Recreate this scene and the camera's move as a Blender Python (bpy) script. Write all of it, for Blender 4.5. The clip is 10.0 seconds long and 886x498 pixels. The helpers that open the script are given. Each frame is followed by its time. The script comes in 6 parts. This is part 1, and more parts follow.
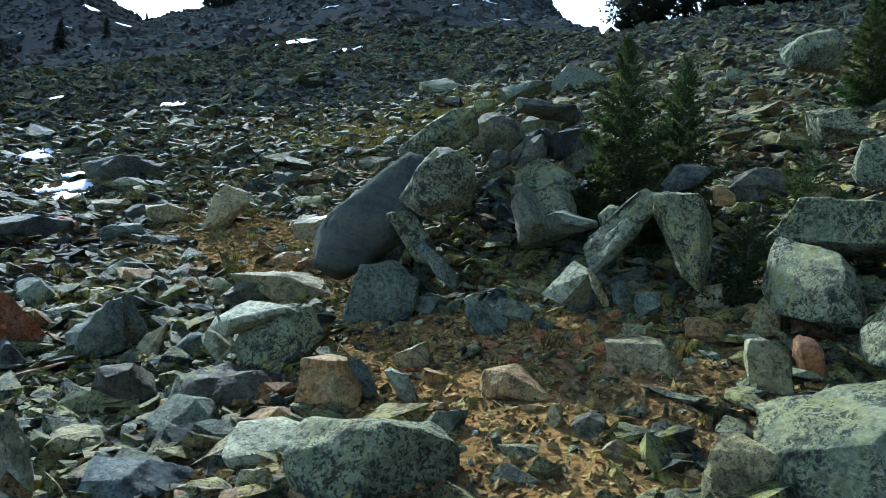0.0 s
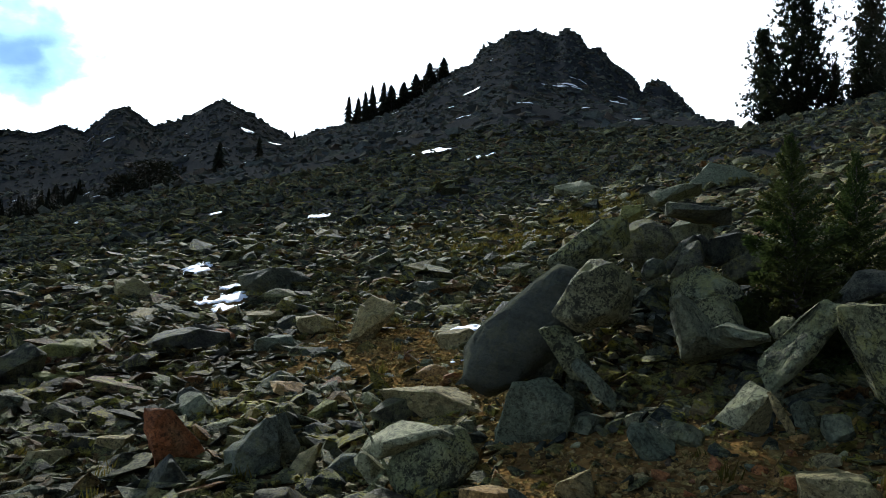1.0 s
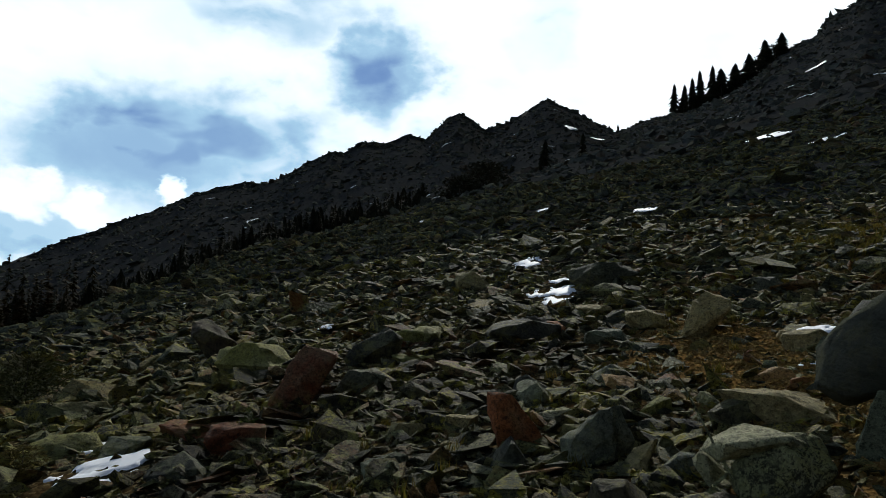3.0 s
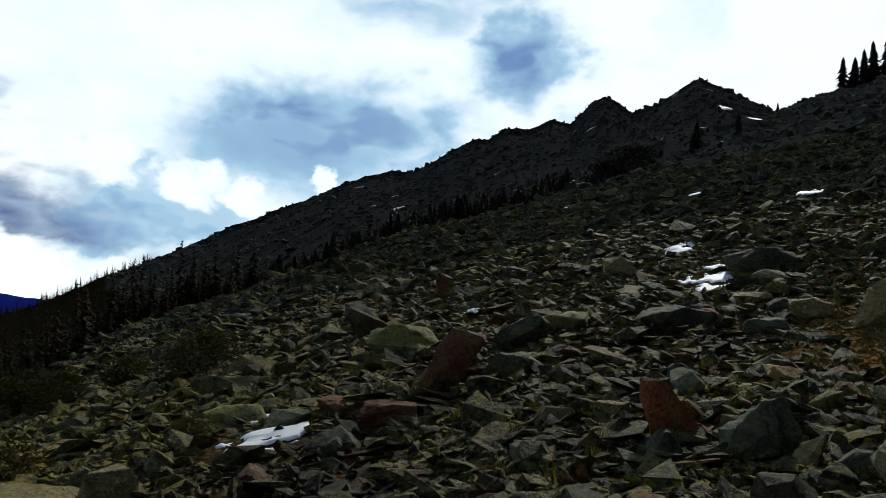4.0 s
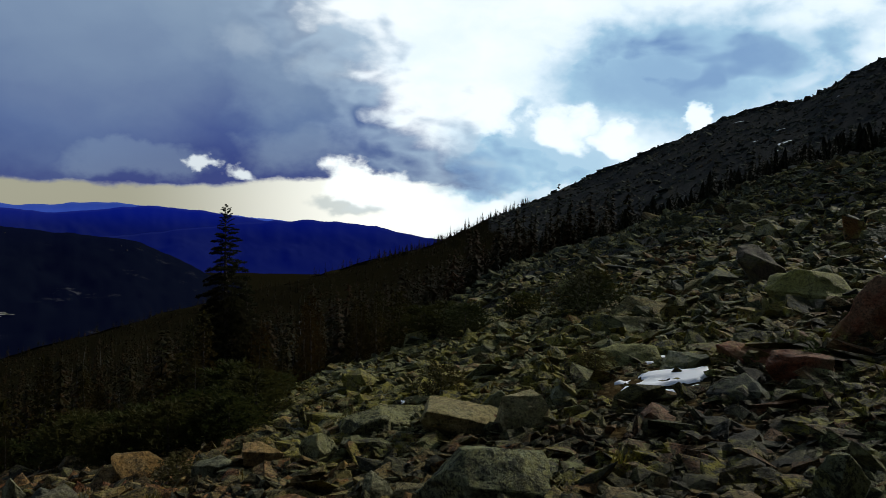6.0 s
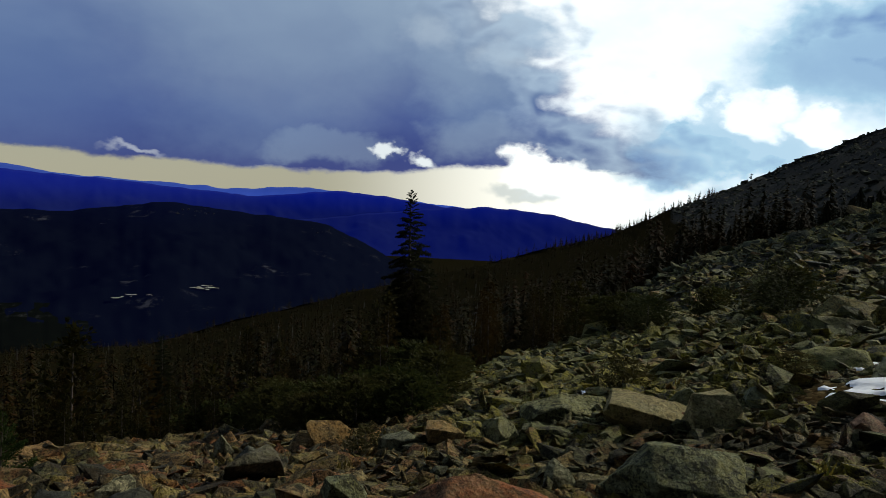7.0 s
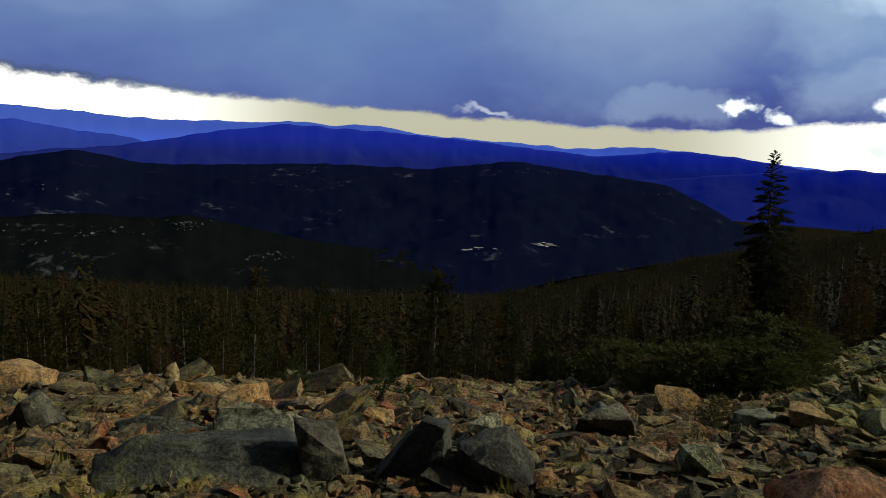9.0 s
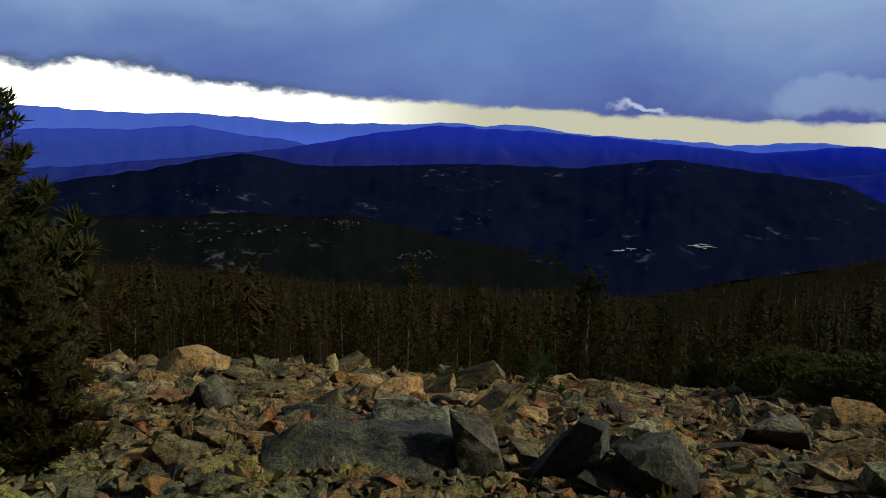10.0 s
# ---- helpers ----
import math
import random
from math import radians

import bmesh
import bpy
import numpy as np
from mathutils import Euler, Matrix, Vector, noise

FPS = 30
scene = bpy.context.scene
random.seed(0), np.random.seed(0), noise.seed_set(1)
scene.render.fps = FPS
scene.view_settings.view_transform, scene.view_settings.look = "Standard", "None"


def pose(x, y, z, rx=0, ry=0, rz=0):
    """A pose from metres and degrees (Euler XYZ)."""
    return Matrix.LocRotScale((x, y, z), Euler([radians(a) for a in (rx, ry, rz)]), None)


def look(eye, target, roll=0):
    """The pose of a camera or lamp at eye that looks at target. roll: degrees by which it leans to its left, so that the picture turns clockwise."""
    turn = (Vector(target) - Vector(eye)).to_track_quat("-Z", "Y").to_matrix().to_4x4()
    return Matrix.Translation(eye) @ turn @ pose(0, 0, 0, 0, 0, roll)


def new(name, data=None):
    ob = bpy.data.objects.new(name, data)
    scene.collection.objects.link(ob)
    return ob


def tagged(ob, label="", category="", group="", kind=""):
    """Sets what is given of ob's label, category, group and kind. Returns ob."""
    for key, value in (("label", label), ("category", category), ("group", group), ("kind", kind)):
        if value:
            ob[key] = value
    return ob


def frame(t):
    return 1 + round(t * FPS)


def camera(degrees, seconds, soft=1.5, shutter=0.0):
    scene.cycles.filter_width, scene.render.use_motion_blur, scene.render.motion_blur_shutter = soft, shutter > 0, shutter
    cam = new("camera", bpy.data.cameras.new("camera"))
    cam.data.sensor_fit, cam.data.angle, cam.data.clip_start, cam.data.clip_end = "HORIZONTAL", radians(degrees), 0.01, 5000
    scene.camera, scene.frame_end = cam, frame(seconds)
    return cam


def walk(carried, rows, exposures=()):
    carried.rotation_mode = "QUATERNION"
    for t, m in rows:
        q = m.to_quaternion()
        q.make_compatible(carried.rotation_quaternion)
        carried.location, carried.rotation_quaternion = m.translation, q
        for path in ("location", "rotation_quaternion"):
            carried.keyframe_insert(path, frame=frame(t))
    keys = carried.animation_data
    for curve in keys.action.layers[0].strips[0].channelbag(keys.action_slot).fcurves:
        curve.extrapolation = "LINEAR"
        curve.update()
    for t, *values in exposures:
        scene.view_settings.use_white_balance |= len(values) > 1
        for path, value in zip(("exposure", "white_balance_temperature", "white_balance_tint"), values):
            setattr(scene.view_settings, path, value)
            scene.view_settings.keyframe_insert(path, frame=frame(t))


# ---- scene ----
cam = camera(60.0, 10.0, soft=0.3)
PATH = [
    (0, (0.027, -0.160, 1.551), (0.908, 9.790, 1.075), 1.50),
    (0.5, (-0.054, -0.046, 1.624), (0.249, 9.943, 1.991), 0.74),
    (1, (-0.111, -0.006, 1.656), (-0.975, 9.924, 2.458), 0.69),
    (1.5, (-0.147, 0.004, 1.650), (-2.111, 9.763, 2.605), 1.05),
    (2, (-0.164, -0.015, 1.647), (-3.085, 9.503, 2.578), 1.49),
    (2.5, (-0.174, -0.026, 1.643), (-4.002, 9.177, 2.454), 1.64),
    (3, (-0.164, -0.069, 1.643), (-4.979, 8.671, 2.281), 1.98),
    (4.5, (-0.263, -0.077, 1.587), (-7.327, 7.000, 1.751), 2.87),
    (5, (-0.305, -0.160, 1.587), (-8.134, 6.059, 1.397), 2.90),
    (5.5, (-0.346, -0.231, 1.590), (-8.924, 4.890, 1.171), 2.38),
    (7, (-0.430, -0.363, 1.560), (-10.228, 1.459, 0.738), 3.01),
    (7.5, (-0.404, -0.418, 1.568), (-10.327, 0.324, 0.581), 3.43),
    (8, (-0.411, -0.461, 1.561), (-10.329, -0.844, 0.348), 3.60),
    (8.5, (-0.426, -0.500, 1.561), (-10.220, -1.929, 0.134), 3.28),
    (9, (-0.416, -0.543, 1.549), (-9.990, -2.984, 0.004), 2.66),
    (9.5, (-0.432, -0.584, 1.530), (-9.701, -3.989, -0.046), 2.09),
    (10, (-0.443, -0.607, 1.512), (-9.348, -4.860, -0.104), 1.49),
]
walk(cam, [(t, look(eye, target, roll)) for t, eye, target, roll in PATH],
     exposures=[(0.0, 1.58, 4650, 4), (0.6, 1.02, 5000, 5), (1.0, 0.48, 5600, 6), (1.6, 0.15, 5800, 6), (2.5, -0.36, 6000, 6), (4.5, -0.6, 6000, 6), (5.5, -0.65, 6000, 6), (7.0, -0.5, 6200, 6), (7.5, -0.5, 6200, 6), (8.5, -0.2, 6200, 6), (10.0, 0.0, 6100, 6)])

# ---- light ----
SUN_BEARING, SUN_HEIGHT = 20.0, 32.0      # degrees to the left of +y, degrees up


def bearing_dir(bearing, up=0.0):
    b, e = radians(bearing), radians(up)
    return Vector((-math.sin(b) * math.cos(e), math.cos(b) * math.cos(e), math.sin(e)))


class Nodes:
    """Short hand for a node tree."""

    def __init__(self, tree):
        self.tree = tree
        tree.nodes.clear()

    def add(self, kind, ins=None):
        n = self.tree.nodes.new(kind)
        for key, value in (ins or {}).items():
            if isinstance(value, bpy.types.NodeSocket):
                self.tree.links.new(value, n.inputs[key])
            else:
                n.inputs[key].default_value = value
        return n

    def math(self, op, a, b=0.0, c=0.0, clamp=False):
        n = self.tree.nodes.new("ShaderNodeMath")
        n.operation, n.use_clamp = op, clamp
        for k, v in enumerate((a, b, c)):
            if isinstance(v, bpy.types.NodeSocket):
                self.tree.links.new(v, n.inputs[k])
            else:
                n.inputs[k].default_value = v
        return n.outputs[0]

    def span(self, v, a, b, c=0.0, d=1.0, smooth=True):
        n = self.add("ShaderNodeMapRange", {"Value": v, "From Min": a, "From Max": b, "To Min": c, "To Max": d})
        n.interpolation_type = "SMOOTHSTEP" if smooth else "LINEAR"
        return n.outputs[0]

    def noise(self, vec, scale, detail=4.0, rough=0.55, warp=0.0):
        n = self.add("ShaderNodeTexNoise", {"Scale": scale, "Detail": detail, "Roughness": rough, "Distortion": warp})
        if vec is not None:
            self.tree.links.new(vec, n.inputs["Vector"])
        return n.outputs[0]

    def mix(self, f, a, b, blend="MIX"):
        n = self.add("ShaderNodeMix")
        n.data_type, n.blend_type = "RGBA", blend
        for k, v in ((0, f), (6, a), (7, b)):
            if isinstance(v, bpy.types.NodeSocket):
                self.tree.links.new(v, n.inputs[k])
            else:
                n.inputs[k].default_value = v if k == 0 else (*v, 1.0)
        return n.outputs[2]

    def layer(self, name):
        n = self.add("ShaderNodeAttribute")
        n.attribute_name = name
        return n.outputs["Fac"]

    def ramp(self, v, stops):
        n = self.add("ShaderNodeValToRGB", {0: v})
        el = n.color_ramp.elements
        while len(el) < len(stops):
            el.new(0.5)
        for e, (p, col) in zip(el, stops):
            e.position, e.color = p, (*col, 1.0)
        return n.outputs[0]


def build_world():
    w = bpy.data.worlds.new("sky")
    scene.world = w
    w.use_nodes = True
    n = Nodes(w.node_tree)
    vec = n.add("ShaderNodeTexCoord").outputs["Generated"]
    sep = n.add("ShaderNodeSeparateXYZ", {0: vec})
    x, y, z = sep.outputs
    az = n.math("MULTIPLY", n.math("ARCTAN2", n.math("MULTIPLY", x, -1.0), y), 57.2958)
    el = n.math("MULTIPLY", n.math("ARCSINE", z), 57.2958)
    sky = n.add("ShaderNodeTexSky")
    sky.sky_type, sky.sun_disc, sky.altitude = "NISHITA", False, 3000.0
    sky.sun_elevation, sky.sun_rotation = radians(SUN_HEIGHT), radians(-SUN_BEARING)
    clear = n.mix(1.0, sky.outputs[0], (0.12, 0.12, 0.12), "MULTIPLY")
    # cloud shapes: noise over bearing and height
    flat = n.add("ShaderNodeCombineXYZ", {0: n.math("DIVIDE", az, 16.0), 1: n.math("DIVIDE", el, 9.0), 2: 0.3}).outputs[0]
    big = n.noise(flat, 1.2, 4.0, 0.5, 0.3)
    small = n.noise(flat, 4.0, 7.0, 0.58, 0.25)
    fine = n.noise(flat, 11.0, 6.0, 0.6, 0.2)
    soft_small = n.noise(flat, 3.6, 2.5, 0.5, 0.3)
    puff = n.math("ADD", n.math("MULTIPLY", big, 0.6), n.math("MULTIPLY", small, 0.4))
    wob = n.math("MULTIPLY", n.math("SUBTRACT", n.math("ADD", n.math("MULTIPLY", small, 0.7), n.math("MULTIPLY", fine, 0.3)), 0.5), 14.0)

    fold = n.add("ShaderNodeCombineXYZ", {0: n.math("DIVIDE", az, 7.0), 1: n.math("DIVIDE", el, 5.0), 2: 4.7}).outputs[0]
    fold_b = n.add("ShaderNodeCombineXYZ", {0: n.math("DIVIDE", az, 7.0), 1: n.math("DIVIDE", el, 5.0), 2: 9.2}).outputs[0]
    az_w = n.math("ADD", az, n.math("MULTIPLY", n.math("SUBTRACT", n.noise(fold, 1.6, 5.0, 0.56), 0.5), 8.0))
    el_w = n.math("ADD", el, n.math("MULTIPLY", n.math("SUBTRACT", n.noise(fold_b, 1.6, 5.0, 0.56), 0.5), 4.5))

    def puffs(items):
        """Billowing lumps of cloud, each by bearing, height, half width, half height, amount and softness."""
        out = None
        for a0, e0, ra, re, amount, soft in items:
            u, v = n.math("DIVIDE", n.math("SUBTRACT", az_w, a0), ra), n.math("DIVIDE", n.math("SUBTRACT", el_w, e0), re)
            one = n.span(n.math("SQRT", n.math("ADD", n.math("MULTIPLY", u, u), n.math("MULTIPLY", v, v))), 1.0 - soft, 1.0 + soft, amount, 0.0)
            out = one if out is None else n.math("MAXIMUM", out, one)
        return out

    # bright thin cloud about the sun; unseen thick grey cloud overhead and behind, added to cut fill light
    glow = n.math("MULTIPLY", n.span(az, 110.0, 84.0), n.span(az, -50.0, -34.0))
    glow = n.math("MULTIPLY", glow, n.span(el, 33.0, 22.0))
    thick = puffs(((34.0, 16.5, 3.8, 3.2, 0.62, 0.7), (42.0, 20.0, 9.0, 2.5, 0.35, 0.7), (48.0, 10.5, 9.0, 4.0, 0.62, 0.7), (62.5, 3.0, 6.0, 2.2, 0.6, 0.6), 
                   (29.0, 11.5, 2.2, 1.1, 0.35, 0.7), (59.0, 6.5, 3.0, 1.6, 0.3, 0.6), (21.5, 20.0, 2.5, 2.5, 0.25, 0.7)))
    thick = n.math("MULTIPLY", thick, n.span(soft_small, 0.64, 0.38, 0.7, 1.1))
    thick = n.math("ADD", thick, n.span(puff, 0.50, 0.30, 0.0, 0.18), clamp=True)
    thick = n.math("MAXIMUM", thick, puffs(((51.0, 9.0, 8.5, 3.4, 0.58, 0.7), (60.0, 3.6, 8.0, 3.2, 0.42, 0.6), (33.5, 15.6, 3.4, 2.6, 0.55, 0.6), (64.0, 1.6, 4.0, 1.2, 0.62, 0.6))))
    thick = n.math("MULTIPLY", thick, n.math("SUBTRACT", 1.0, puffs(((63.5, 7.2, 2.4, 1.8, 1.0, 0.35), (57.7, 5.9, 2.2, 1.4, 1.0, 0.35), (53.6, 4.9, 1.8, 0.9, 1.0, 0.35), (48.0, 7.0, 0.8, 1.0, 0.9, 0.4)))))
    light = n.ramp(thick, [(0.0, (1.65, 1.65, 1.62)), (0.2, (1.42, 1.52, 1.56)), (0.45, (0.62, 0.90, 1.12)), (0.75, (0.28, 0.45, 0.78)), (1.0, (0.18, 0.31, 0.66))])
    grey = n.ramp(puff, [(0.35, (0.016, 0.022, 0.036)), (0.65, (0.045, 0.053, 0.068))])
    light = n.mix(glow, grey, light)
    billow = n.math("ADD", n.math("MULTIPLY", n.math("SUBTRACT", soft_small, 0.5), 20.0), n.math("ADD", n.math("MULTIPLY", n.math("SUBTRACT", big, 0.5), 9.0), n.math("MULTIPLY", n.math("SUBTRACT", fine, 0.5), 4.0)))
    # heavy deck over the valley, with a ragged edge and a flat base
    edge = n.math("SUBTRACT", n.math("ADD", az, billow), n.math("ADD", 61.3, n.math("MULTIPLY", el, 0.95)))
    side = n.span(edge, -2.5, 3.2)
    base = n.add("ShaderNodeFloatCurve", {1: n.math("DIVIDE", n.math("SUBTRACT", az, 60.0), 90.0, clamp=True)})
    curve = base.mapping.curves[0]
    for px, py in ((0.11, 0.16), (0.20, 0.14), (0.28, 0.06), (0.375, 0.06), (0.545, 0.11), (0.61, 0.13), (0.69, 0.15), (0.79, 0.18), (0.87, 0.30), (0.92, 0.28)):
        curve.points.new(px, py)
    curve.points[0].location, curve.points[-1].location = (0.0, 0.0), (1.0, 0.3)
    base.mapping.update()
    height = n.math("SUBTRACT", n.math("ADD", el, n.math("MULTIPLY", wob, n.span(az, 112.0, 135.0, 0.13, 0.24))), n.math("MULTIPLY", base.outputs[0], 10.0))
    deck = n.math("MULTIPLY", side, n.span(height, -0.15, n.span(az, 112.0, 135.0, 0.3, 1.3)))
    dark = n.ramp(n.span(n.math("ADD", n.math("ADD", el, n.span(az, 100.0, 142.0, 0.0, 3.5, False)), n.math("ADD", n.math("MULTIPLY", n.math("SUBTRACT", big, 0.5), 9.0), n.math("MULTIPLY", n.math("SUBTRACT", soft_small, 0.5), 3.0))), 0.5, 15.0, 0.0, 1.0, False),
                  [(0.0, (0.022, 0.036, 0.27)), (0.25, (0.055, 0.085, 0.34)), (0.55, (0.13, 0.19, 0.42)), (0.82, (0.26, 0.35, 0.56)), (1.0, (0.42, 0.52, 0.70))])
    dark = n.mix(puffs(((76.5, 7.4, 5.0, 3.4, 0.7, 0.5), (80.0, 9.6, 2.5, 2.0, 0.6, 0.5), (95.0, 3.5, 7.0, 2.2, 0.4, 0.8), (70.0, 4.0, 3.0, 3.0, 0.4, 0.6), (112.0, 6.0, 12.0, 4.5, 0.5, 0.9))), dark, (0.17, 0.26, 0.50))
    dark = n.mix(puffs(((91.0, 10.5, 9.0, 5.5, 0.5, 0.9), (79.0, 9.5, 5.0, 3.5, 0.5, 0.7), (84.0, 12.5, 5.0, 3.5, 0.6, 0.8), (77.0, 3.6, 3.5, 1.6, 0.45, 0.6), (88.0, 2.6, 4.5, 1.3, 0.35, 0.35))), dark, (0.46, 0.58, 0.72))
    dark = n.mix(puffs(((75.7, 9.4, 1.6, 1.2, 0.5, 0.9), (81.0, 11.3, 1.4, 1.0, 0.4, 0.9), (74.0, 13.0, 4.0, 2.0, 0.5, 0.6))), dark, (0.80, 0.90, 0.98))
    dark = n.mix(puffs(((84.1, 2.4, 0.9, 0.4, 0.9, 0.4), (81.4, 1.7, 1.3, 0.5, 0.95, 0.4), (101.0, 1.3, 2.0, 0.25, 0.35, 0.6))), dark, (1.3, 1.32, 1.3))
    dark = n.mix(n.math("MULTIPLY", n.span(edge, 11.0, 2.0, 0.0, 0.85), n.span(soft_small, 0.38, 0.56)), dark, (0.70, 0.86, 1.02))
    rim = n.mix(n.span(az, 70.0, 90.0), (1.8, 1.7, 1.5), n.mix(n.span(az, 112.0, 130.0), (0.58, 0.53, 0.38), (1.8, 1.7, 1.5)))
    below = n.math("MULTIPLY", n.span(az, 64.0, 70.0), n.span(height, 0.6, -0.1))
    cloudy = n.mix(deck, n.mix(below, light, rim), dark)
    cloudy = n.mix(puffs(((72.3, 1.5, 3.2, 1.4, 1.0, 0.22), (69.5, 0.2, 3.5, 0.8, 1.0, 0.3))), cloudy, (1.7, 1.68, 1.6))
    cloudy = n.mix(puffs(((73.4, -0.2, 2.2, 0.5, 0.6, 0.5),)), cloudy, (0.62, 0.70, 0.72))
    col = n.mix(0.93, clear, cloudy)
    bg = n.add("ShaderNodeBackground", {"Color": col, "Strength": 1.0})
    n.add("ShaderNodeOutputWorld", {0: bg.outputs[0]})


build_world()
sun = new("sun", bpy.data.lights.new("sun", "SUN"))
sun.data.energy, sun.data.angle, sun.data.color = 4.4, radians(4), (1.0, 0.94, 0.84)
sun.matrix_world = look(bearing_dir(SUN_BEARING, SUN_HEIGHT) * 50, (0, 0, 0))


# ---- materials ----
def material(name):
    m = bpy.data.materials.new(name)
    m.use_nodes = True
    return m, Nodes(m.node_tree)


def finish(n, color, rough=0.85, bump=None, strength=0.4, dist=0.02, metal=0.0, gloss=0.12, **more):
    ins = {"Base Color": color, "Roughness": rough, "Metallic": metal, "Specular IOR Level": gloss, **more}
    if bump is not None:
        ins["Normal"] = n.add("ShaderNodeBump", {"Height": bump, "Strength": strength, "Distance": dist}).outputs[0]
    s = n.add("ShaderNodeBsdfPrincipled", ins)
    n.add("ShaderNodeOutputMaterial", {0: s.outputs[0]})


def rock_material(name, island, tint=None, amount=0.8, lichen=1.0, smooth=False):
    """Weathered mountain rock with lichen; each stone has its own tone. tint: the one colour of a named stone."""
    m, n = material(name)
    pos = n.add("ShaderNodeNewGeometry").outputs["Position"]
    if island:
        rnd = n.add("ShaderNodeNewGeometry").outputs["Random Per Island"]
    else:
        rnd = n.add("ShaderNodeObjectInfo").outputs["Random"]
    tone = n.ramp(rnd, [(0.0, (0.04, 0.05, 0.054)), (0.2, (0.10, 0.118, 0.105)), (0.42, (0.19, 0.21, 0.14)), (0.62, (0.31, 0.30, 0.13)),
                        (0.8, (0.40, 0.31, 0.12)), (0.91, (0.36, 0.16, 0.05)), (1.0, (0.52, 0.54, 0.44))])
    # the shelf above the valley is of a redder rock
    sep = n.add("ShaderNodeSeparateXYZ", {0: pos})
    east = n.math("ADD", sep.outputs[1], n.math("MULTIPLY", n.noise(pos, 0.5, 2.0), 5.0))
    red = n.math("MULTIPLY", n.span(sep.outputs[0], -2.5, -5.0), n.span(east, 6.5, 2.0))
    warm = n.ramp(rnd, [(0.0, (0.045, 0.042, 0.042)), (0.2, (0.10, 0.075, 0.052)), (0.36, (0.20, 0.135, 0.07)), (0.56, (0.42, 0.29, 0.135)), (0.74, (0.52, 0.29, 0.14)), (0.88, (0.42, 0.13, 0.06)), (1.0, (0.60, 0.50, 0.31))])
    tone = n.mix(red, tone, warm)
    scab = n.math("MULTIPLY", red, n.span(n.noise(pos, 6.0, 9.0, 0.78, 0.5), 0.51, 0.59, 0.0, 0.75))
    west = n.math("MULTIPLY", n.math("MULTIPLY", n.span(sep.outputs[0], -2.4, -4.2), n.span(sep.outputs[0], -8.5, -6.5)), n.math("MULTIPLY", n.span(east, 3.5, 6.5), n.span(sep.outputs[1], 13.0, 10.0)))
    rust = n.ramp(rnd, [(0.0, (0.03, 0.03, 0.03)), (0.3, (0.06, 0.055, 0.043)), (0.5, (0.11, 0.098, 0.05)), (0.7, (0.14, 0.085, 0.043)), (0.88, (0.24, 0.10, 0.045)), (1.0, (0.28, 0.26, 0.17))])
    tone = n.mix(west, tone, rust)
    if tint:
        tone = n.mix(amount, tone, tint)
    patch = n.noise(pos, 2.6, 5.0, 0.62)
    grain = n.noise(pos, 26.0, 6.0, 0.7)
    col = n.mix(n.span(patch, 0.40, 0.64, 0.0, 0.6 * min(1.0, lichen)), tone, n.mix(0.55, tone, (0.46, 0.45, 0.36)))
    col = n.mix(n.span(grain, 0.42, 0.64, 0.0, 0.25 if smooth else 0.8), col, n.mix(1.0, col, (0.36, 0.36, 0.36), "MULTIPLY"))
    stain = n.math("MULTIPLY", n.span(n.noise(pos, 5.0, 7.0, 0.7, 0.5), 0.54, 0.60), n.span(n.noise(pos, 0.9, 3.0), 0.40, 0.60, 0.25, 1.0))
    col = n.mix(n.math("MULTIPLY", stain, 0.6 if tint else 0.75), col, n.mix(1.0, col, (0.22, 0.23, 0.23), "MULTIPLY"))
    crust = n.math("MULTIPLY", n.span(n.noise(pos, 9.0, 7.0, 0.72), 0.47, 0.56), n.span(n.noise(pos, 1.3, 3.0), 0.42, 0.56))
    crust = n.math("MULTIPLY", crust, n.span(red, 0.0, 1.0, 1.0, 0.45))
    olive = n.math("MULTIPLY", n.math("MULTIPLY", n.span(sep.outputs[0], -5.0, -8.0), n.span(sep.outputs[1], 9.0, 5.5)), n.span(east, 2.0, 5.0))
    crust = n.math("MAXIMUM", crust, n.math("MULTIPLY", olive, n.span(n.noise(pos, 7.0, 8.0, 0.74), 0.44, 0.56, 0.0, 0.9)))
    col = n.mix(n.math("MULTIPLY", crust, (0.3 if tint and not island and lichen < 1 else 0.25 if tint and not island else 0.82) * lichen, clamp=True), col, n.mix(n.span(n.noise(pos, 1.6, 2.0), 0.4, 0.6), (0.46, 0.42, 0.06), (0.35, 0.38, 0.22)))
    if lichen > 1:
        up = n.add("ShaderNodeSeparateXYZ", {0: n.add("ShaderNodeNewGeometry").outputs["Normal"]}).outputs[2]
        green = n.math("MULTIPLY", n.span(up, 0.0, 0.7), n.span(n.noise(pos, 6.0, 7.0, 0.72), 0.42, 0.58))
        col = n.mix(n.math("MULTIPLY", green, 0.5), col, n.mix(n.noise(pos, 30.0, 4.0, 0.7), (0.22, 0.21, 0.07), (0.48, 0.45, 0.22)))
    cut = 0.045 * max(0, lichen - 0.7)
    dots = n.math("MAXIMUM", n.span(n.noise(pos, 44.0, 5.0, 0.7, 0.4), 0.56 - cut, 0.60 - cut), n.span(n.noise(pos, 15.0, 8.0, 0.74, 0.8), 0.57 - cut, 0.61 - cut))
    dots = n.math("MULTIPLY", dots, n.span(n.noise(pos, 3.1, 4.0, 0.6), 0.40, 0.50))
    if lichen > 1:
        dots = n.math("MAXIMUM", dots, n.math("MULTIPLY", n.span(n.noise(pos, 5.0, 9.0, 0.78, 0.5), 0.54, 0.60), 0.85))
